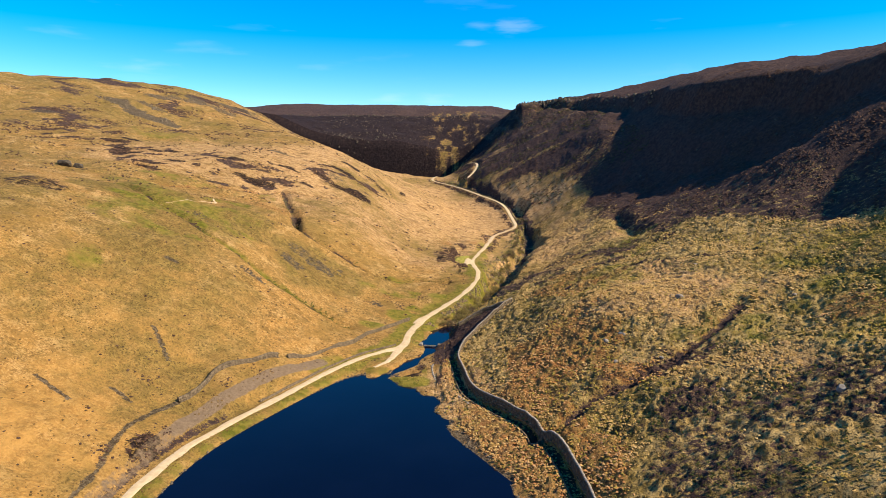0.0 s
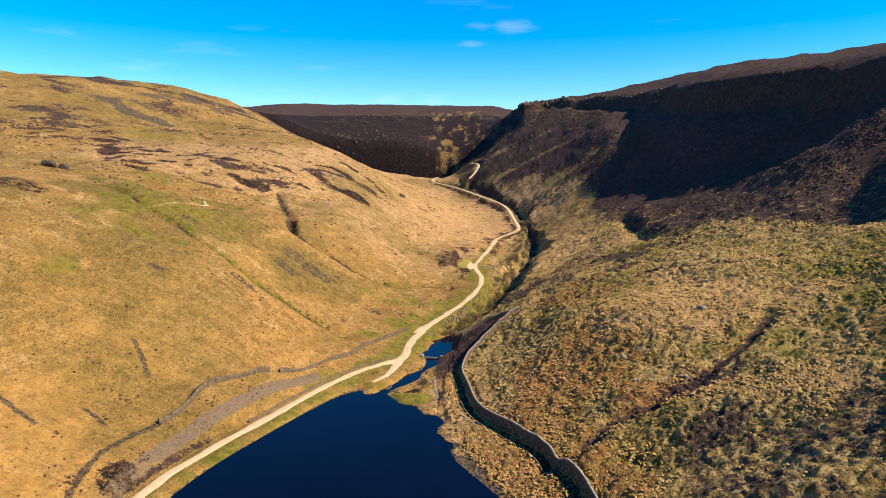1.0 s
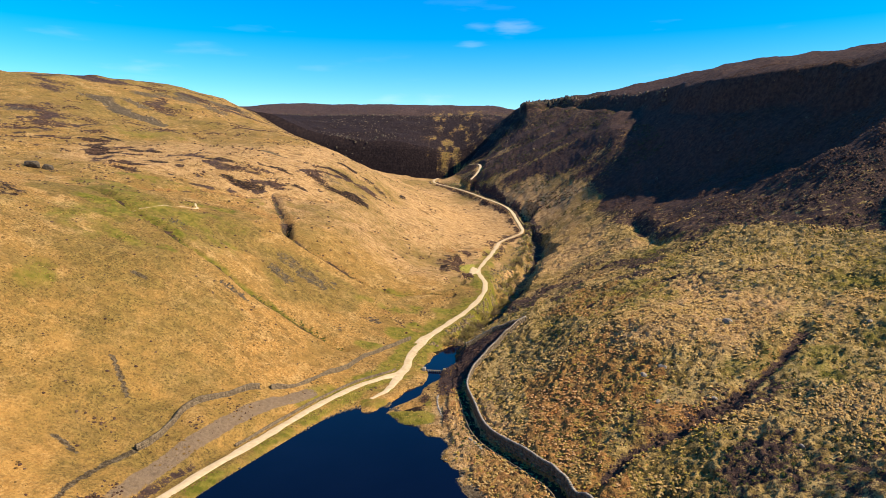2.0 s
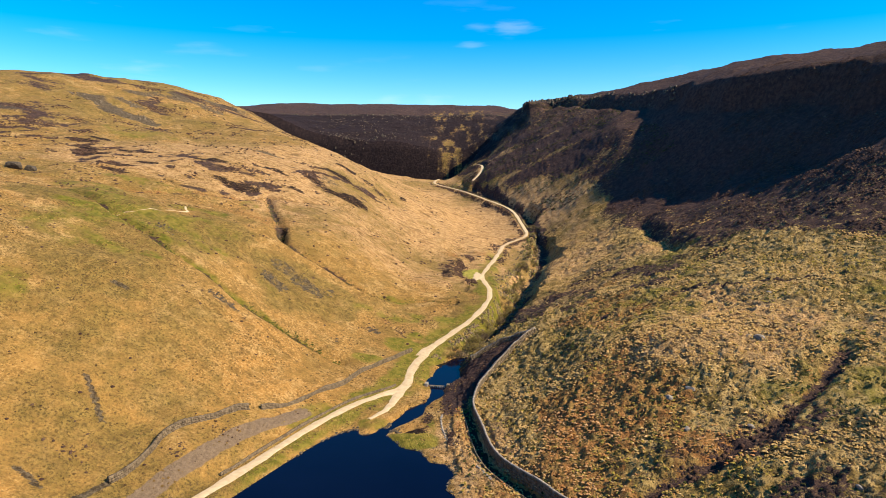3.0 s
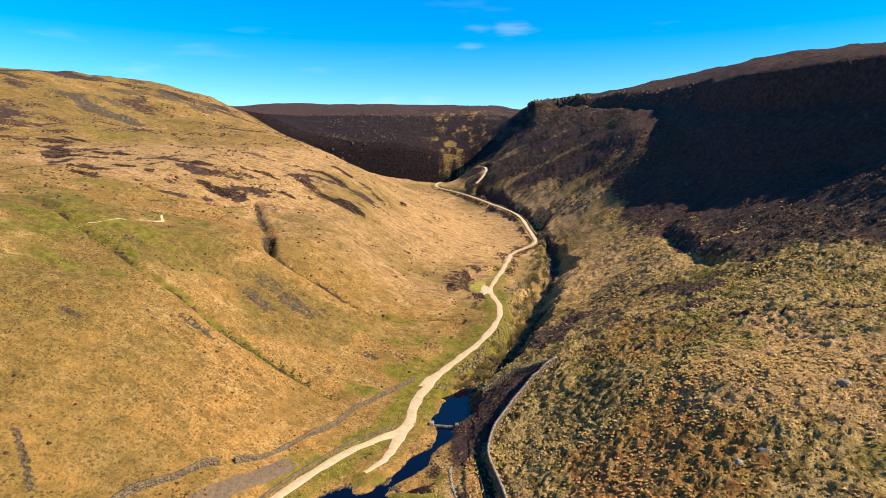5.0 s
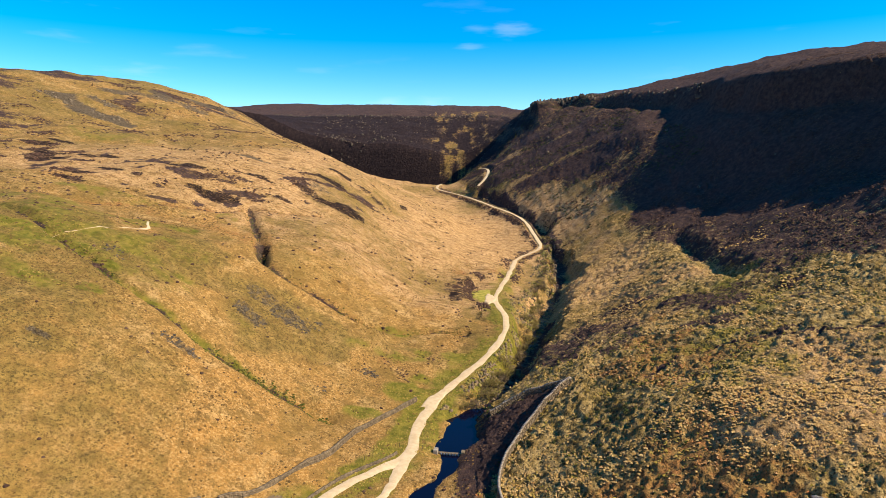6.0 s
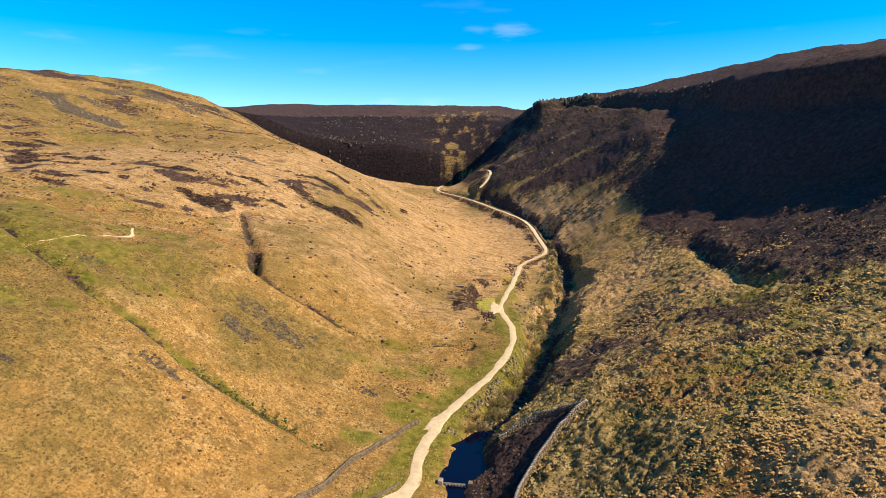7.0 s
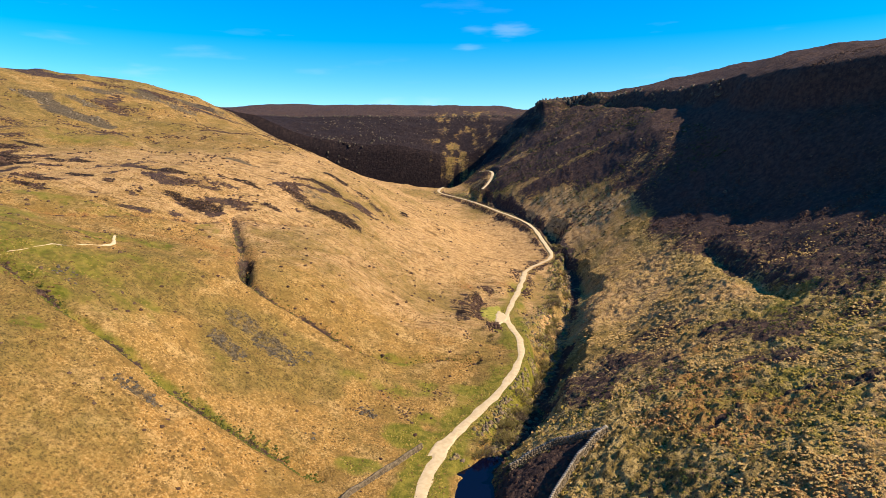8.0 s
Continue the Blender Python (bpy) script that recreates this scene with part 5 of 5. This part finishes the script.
def drystone_wall(line, height, thick, label, rows=4, ruin=0.0, cope=STONE):
    """A wall of dry-laid stones with a core, courses and coping, stepping with the ground."""
    line = smooth_line(line, 0.5)[:, :2]
    d = np.gradient(line, axis=0)
    d /= np.hypot(*d.T)[:, None]
    side = np.column_stack([d[:, 1], -d[:, 0]])
    ends = [ground_height(*(line + side * s * thick / 2).T) for s in (-1, 1)]
    base, low = np.maximum(*ends), np.minimum(*ends) - 0.25
    top = base + height * (1 - ruin * np.clip(rough(line[:, 0], line[:, 1], 7, 2) + 0.2, 0, 1))
    top = np.convolve(np.pad(top, 2, mode="edge"), np.ones(5) / 5, "valid")
    thing = tagged(new("drystone_wall"), label, "wall")
    n = len(line)
    inner = thick / 2 - 0.07
    prof = [(-1, 0), (-0.8, 1), (0.8, 1), (1, 0)]
    v = [(*(line[i] + side[i] * inner * s), (top[i] - 0.06) if h else low[i]) for i in range(n) for s, h in prof]
    f = [(i * 4 + k, i * 4 + (k + 1) % 4, i * 4 + 4 + (k + 1) % 4, i * 4 + 4 + k) for i in range(n - 1) for k in range(3)] + [(0, 1, 2, 3), (n * 4 - 1, n * 4 - 2, n * 4 - 3, n * 4 - 4)]
    raw("core", v, f, STONE, thing)
    cube = np.array([(a, b, c) for c in (-1, 1) for b in (-1, 1) for a in (-1, 1)], float)
    quads = np.array([(0, 2, 3, 1), (4, 5, 7, 6), (0, 1, 5, 4), (2, 6, 7, 3), (0, 4, 6, 2), (1, 3, 7, 5)])

    def blocks(centres, sizes, along_dir, name, lab, mat):
        m = len(centres)
        c = cube[None] * sizes[:, None] * (1 + 0.22 * (RNG.rand(m, 8, 3) * 2 - 1))
        dx, dy = along_dir[:, 0][:, None], along_dir[:, 1][:, None]
        out = np.stack([centres[:, 0:1] + c[..., 0] * dx + c[..., 1] * dy, centres[:, 1:2] + c[..., 0] * dy - c[..., 1] * dx, centres[:, 2:3] + c[..., 2]], -1)
        ob = raw(name, out.reshape(-1, 3), (quads[None] + (np.arange(m) * 8)[:, None, None]).reshape(-1, 4), mat, thing)
        tagged(ob, lab, kind="stuff")

    cent, size, way = [], [], []
    for s in (-1, 1):
        for r in range(rows):
            i = np.arange(n)
            h = (r + 0.5) / rows
            z = low + 0.1 + (top - low - 0.15) * h
            off = s * (thick / 2 - 0.06 - 0.09 * h)
            p = line + side * off + d * (RNG.rand(n, 1) - 0.5) * 0.5
            cent.append(np.column_stack([p, z]))
            size.append(np.column_stack([0.18 + 0.16 * RNG.rand(n), 0.07 + 0.06 * RNG.rand(n), (top - low) / rows * (0.4 + 0.14 * RNG.rand(n))]))
            way.append(d)
    blocks(np.vstack(cent), np.vstack(size), np.vstack(way), "stone_courses", "", STONE)
    z = top + 0.03 + 0.05 * RNG.rand(n)
    blocks(np.column_stack([line, z]), np.column_stack([0.27 + 0.06 * RNG.rand(n), np.full(n, thick / 2 * 0.75), 0.09 + 0.06 * RNG.rand(n)]), d, "coping", "weathered coping stones", cope)
    return thing


def shrub_meshes(seed):
    """Stems and twigs of one bare shrub, and its fuzz of fine twig ends."""
    rng = np.random.RandomState(seed)
    sv, sf, tv, tf = [], [], [], []

    def limb(a, b, ra, rb, v, f):
        w = (b - a) / np.linalg.norm(b - a)
        p = np.cross(w, (0.3, 0.9, 0.2))
        p /= np.linalg.norm(p)
        q = np.cross(w, p)
        n = len(v)
        for c, r in ((a, ra), (b, rb)):
            for k in range(4):
                v.append(c + r * (p * math.cos(k * math.pi / 2) + q * math.sin(k * math.pi / 2)))
        for k in range(4):
            f.append((n + k, n + (k + 1) % 4, n + 4 + (k + 1) % 4, n + 4 + k))

    def grow(a, way, length, r, depth):
        b = a + way * length
        limb(a, b, r, r * 0.65, *((sv, sf) if depth < 2 else (tv, tf)))
        if depth == 3:
            return
        for _ in range(4):
            turn = way + rng.randn(3) * 0.55
            turn[2] = abs(turn[2]) * 0.8 + 0.12
            grow(a + way * length * (0.5 + 0.5 * rng.rand()), turn / np.linalg.norm(turn), length * (0.6 + 0.25 * rng.rand()), r * 0.6, depth + 1)

    for _ in range(4 + rng.randint(3)):
        way = np.array([rng.randn() * 0.5, rng.randn() * 0.5, 1.0])
        grow(np.array([rng.randn() * 0.25, rng.randn() * 0.25, -0.3]), way / np.linalg.norm(way), 1.0 + 0.4 * rng.rand(), 0.07, 0)
    return sv, sf, tv, tf


TWIG = clump_material("bare_twigs", [(0.11, 0.075, 0.052), (0.21, 0.15, 0.10), (0.15, 0.105, 0.065), (0.18, 0.14, 0.075)], [1, 1, 1, 1])
MOSSY = clump_material("budding_twigs", [(0.14, 0.125, 0.03), (0.25, 0.21, 0.06), (0.18, 0.17, 0.04), (0.30, 0.22, 0.09)], [1, 1, 1, 1])
BARK = clump_material("bark", [(0.07, 0.055, 0.04), (0.12, 0.095, 0.07)], [1, 1])


def shrubs():
    kinds = []
    for k in range(5):
        sv, sf, tv, tf = shrub_meshes(40 + k)
        thing = tagged(new("shrub"), "bare brown shrub beside the stream" if k % 2 else "budding olive shrub beside the stream", "shrub", "shrubs along the stream")
        tagged(raw("stem_work", sv, sf, BARK, thing), kind="stuff")
        tagged(raw("twig_work", tv, tf, TWIG if k % 2 else MOSSY, thing), kind="stuff")
        kinds.append(thing)
    spots = []
    bank = smooth_line([(0, 249, 3.4), (6, 260, 3.2), (12, 275, 3.2), (19, 293, 3.0), (25, 308, 2.8), (31, 328, 2.6), (36, 350, 2.8), (40, 368, 2.6), (48, 390, 2.2), (54, 415, 2), (57, 440, 2), (57, 480, 2), (50, 512, 2)], 3.2)
    rng = np.random.RandomState(5)
    for x, y, h in bank:
        for _ in range(2):
            spots.append((x - 1.0 + rng.randn() * 1.8, y + rng.randn() * 1.5, h * (1.0 + 0.75 * rng.rand())))
    spots += [(8, 321, 2.6), (9.5, 326, 2.8), (7, 331, 2.5), (10, 317, 2.2), (-2, 288, 1.6), (-53, 240, 1.5), (-50, 241, 1.2), (1, 251, 3.4), (4, 256, 3.2), (-1, 253, 2.6)]
    spots = [s for s in spots if away(np.array([s[0]]), np.array([s[1]]), 3.0 + s[2] * 0.35)[0]]
    for i, (x, y, h) in enumerate(spots):
        m = pose(x, y, ground_height(x, y)[0], 0, 0, rng.rand() * 360) @ Matrix.Scale(h / 3.1, 4)
        src = kinds[i % 5]
        if i < 5:
            src.matrix_basis = m
        else:
            made = copy_thing(src, Matrix.Identity(4))
            made.matrix_basis = m


def weir():
    thing = tagged(new("weir"), "small stone weir holding back the stream pool", "weir")
    a, b = Vector((-8.0, 227.6, 0)), Vector((-1.9, 226.6, 0))
    way = (b - a).normalized()
    turn = math.degrees(math.atan2(way.y, way.x))

    def box(name, at, size, mat, lab="", lean=0.0):
        bm = bmesh.new()
        bmesh.ops.create_cube(bm, size=1)
        bmesh.ops.bevel(bm, geom=bm.edges[:], offset=0.06, segments=1, affect="EDGES")
        for v in bm.verts:
            v.co = Vector((v.co.x * size[0], v.co.y * size[1], v.co.z * size[2])) * (1 + 0.02 * noise.noise(v.co * 7))
        bmesh.ops.transform(bm, matrix=pose(*at, lean, 0, turn), verts=bm.verts)
        return part(name, bm, mat, thing, lab)

    mid = (a + b) / 2
    box("sill", (mid.x, mid.y, 0.0), (6.6, 0.7, 1.15), STONE, "dark wet stone sill")
    box("abutment", (a.x - 0.4, a.y + 0.1, 0.5), (1.1, 1.7, 1.7), PALE, "pale stone abutment")
    box("abutment", (b.x + 0.4, b.y, 0.45), (1.0, 1.5, 1.6), STONE)
    foam, t, s = material("falling_water", 0.3, 0.5)
    nn = Nodes(t)
    nn.put(s.inputs["Base Color"], nn.mix(nn.ramp(nn.noise(0.3, 4), 0.4, 0.65), (0.10, 0.13, 0.16), (0.62, 0.66, 0.68)))
    for k in range(7):
        p = a + way * (1.1 + k * 0.72) + Vector((way.y, -way.x, 0)) * 0.42
        box("water_strand", (p.x, p.y, 0.22), (0.34, 0.12, 0.68), foam, "thin white strand of falling water", 14)


def post(x, y, h=1.1):
    bm = bmesh.new()
    bmesh.ops.create_cone(bm, cap_ends=True, segments=6, radius1=0.08, radius2=0.065, depth=h + 0.3)
    me = bpy.data.meshes.new("post")
    bmesh.ops.translate(bm, verts=bm.verts, vec=(0, 0, h / 2 - 0.15))
    bm.to_mesh(me)
    bm.free()
    me.materials.append(BARK)
    ob = new("fence_post", me)
    ob.matrix_world = pose(x, y, ground_height(x, y)[0], 3, -2, 20)
    return tagged(ob, "weathered wooden post beside the track", "post", "posts by the track")


def patch(name, cx, cy, rx, ry, turn, mat, label, lift=0.2):
    """A worn, ragged patch of gravel laid on the ground."""
    c, s = math.cos(radians(turn)), math.sin(radians(turn))
    rings, n = 6, 36
    v, f = [(cx, cy)], []
    for r in range(1, rings + 1):
        for k in range(n):
            a = 2 * math.pi * k / n
            w = r / rings * (1 + 0.14 * math.sin(3 * a + cx) + 0.08 * math.sin(7 * a + cy) + 0.05 * math.sin(13 * a))
            p, q = rx * w * math.cos(a), ry * w * math.sin(a)
            v.append((cx + p * c - q * s, cy + p * s + q * c))
    v = np.array(v)
    rise = np.concatenate([[lift], np.repeat(np.where(np.arange(1, rings + 1) == rings, -0.05, lift), n)])
    z = ground_height(v[:, 0], v[:, 1]) + rise
    tri = [(0, 1 + k, 1 + (k + 1) % n) for k in range(n)]
    for r in range(rings - 1):
        o = 1 + r * n
        for k in range(n):
            a, b, d, e = o + k, o + (k + 1) % n, o + n + k, o + n + (k + 1) % n
            tri += [(a, d, b), (b, d, e)]
    return tagged(raw(name, np.column_stack([v, z]), tri, mat, smooth=True), label, "track", kind="structure")


TURF, turf_tree, turf_shader = material("short_turf", 0.95, 0.1)
turf_nodes = Nodes(turf_tree)
turf_nodes.put(turf_shader.inputs["Base Color"], turf_nodes.mix(turf_nodes.ramp(turf_nodes.noise(1.6, 6, 0.7), 0.35, 0.7), (0.20, 0.19, 0.028), (0.40, 0.33, 0.075)))
patch("turf", 11.6, 353.5, 4.4, 11, -3, TURF, "short bright green turf around the lay-by", 0.18)
patch("layby", 14.6, 347, 2.6, 8.5, -4, GRAVEL, "pale gravel lay-by beside the track", 0.34)
patch("track_apron", -8.8, 256.5, 2.3, 7.5, -26, GRAVEL, "wide pale gravel apron on the track")
FOOTPATH = smooth_line([(-114, 303), (-110, 295), (-107.4, 288), (-108.2, 282), (-112, 272), (-117, 262), (-121, 255)])
tagged(sheet("footpath", FOOTPATH, np.interp(np.arange(len(FOOTPATH)), [0, 8, 12, len(FOOTPATH)], [0.35, 0.45, 0.12, 0.06]), 0.16, GRAVEL, 0.3, 2), "narrow worn footpath across the grass", "path", kind="structure")

drystone_wall(WALL_EAST, 1.9, 0.7, "long grey drystone wall with pale coping above the reservoir", cope=PALE)
drystone_wall([(27.1, 236.3), (19.3, 239.8), (12.5, 241.6), (6.5, 240.6)], 1.6, 0.7, "drystone wall running down to the stream", cope=PALE)
drystone_wall([(-14.6, 254.6), (-24.3, 240.6), (-30.3, 230.7), (-35, 218.6), (-39.1, 212), (-44.4, 203.9), (-51.2, 195)], 1.1, 0.7, "low grey drystone wall along the foot of the slope", 3, 0.85)
drystone_wall([(-53.9, 191.9), (-57.2, 187.8), (-61.4, 181.5), (-65.5, 176.2), (-67.6, 171), (-68.4, 163), (-71, 157)], 1.2, 0.75, "grey drystone wall bending down towards the track", 3, 0.3)
low_edge = TRACK[(TRACK[:, 1] > 166) & (TRACK[:, 1] < 224)]
low_way = np.gradient(low_edge, axis=0)
low_way /= np.hypot(*low_way.T)[:, None]
drystone_wall(low_edge[::3, :2] + np.column_stack([-low_way[:, 1], low_way[:, 0]])[::3] * 2.7, 0.5, 0.5, "low brown stone edging beside the track", 2, 0.5)
catch_bed, catch_tree, catch_shader = material("wet_stone_bed", 0.85, 0.1)
catch_nodes = Nodes(catch_tree)
catch_nodes.put(catch_shader.inputs["Base Color"], catch_nodes.mix(catch_nodes.ramp(catch_nodes.noise(1.4, 5, 0.7), 0.35, 0.7), (0.012, 0.010, 0.008), (0.035, 0.028, 0.019)))
tagged(sheet("catchwater", CATCH, 1.05, 0.35, catch_bed, 0.15), "dark wet stone catchwater under the long wall", "water channel", kind="structure")
drystone_wall(beside(WALL_EAST[4:], 3.1)[::4], 0.12, 0.35, "low stone kerb along the catchwater", 1, 0.6)
drystone_wall([(26.2, 141.2), (23.6, 140.2), (21.6, 139.2)], 1.0, 0.9, "short cross wall over the catchwater", 3)
weir()
for k, (bx, by, bs) in enumerate(((70.6, 178.4, 1.3), (68.8, 180, 0.8), (46.2, 168.4, 1.0), (50.8, 168.2, 1.1), (46.5, 158.5, 0.75), (77.6, 113.8, 1.2), (63, 131, 0.8), (57.3, 154.6, 0.7), (96, 163.4, 0.8), (83.9, 200, 0.7), (-188, 306, 3.4), (-183, 309, 2.6))):
    boulder(bx, by, bs, 100 + k, SLATE if bs > 2 else None)
for px, py in ((-17.6, 228.5), (-11.8, 227.5), (-25.5, 220.5), (8.5, 336.5), (22.5, 356)):
    post(px, py)
crag()
scrub()
shrubs()
stones()
west_cover()
east_cover()
tussock_sward(-6, 122, 98, 262, 0.36)
tussock_sward(22, 114, 250, 400, 0.5)
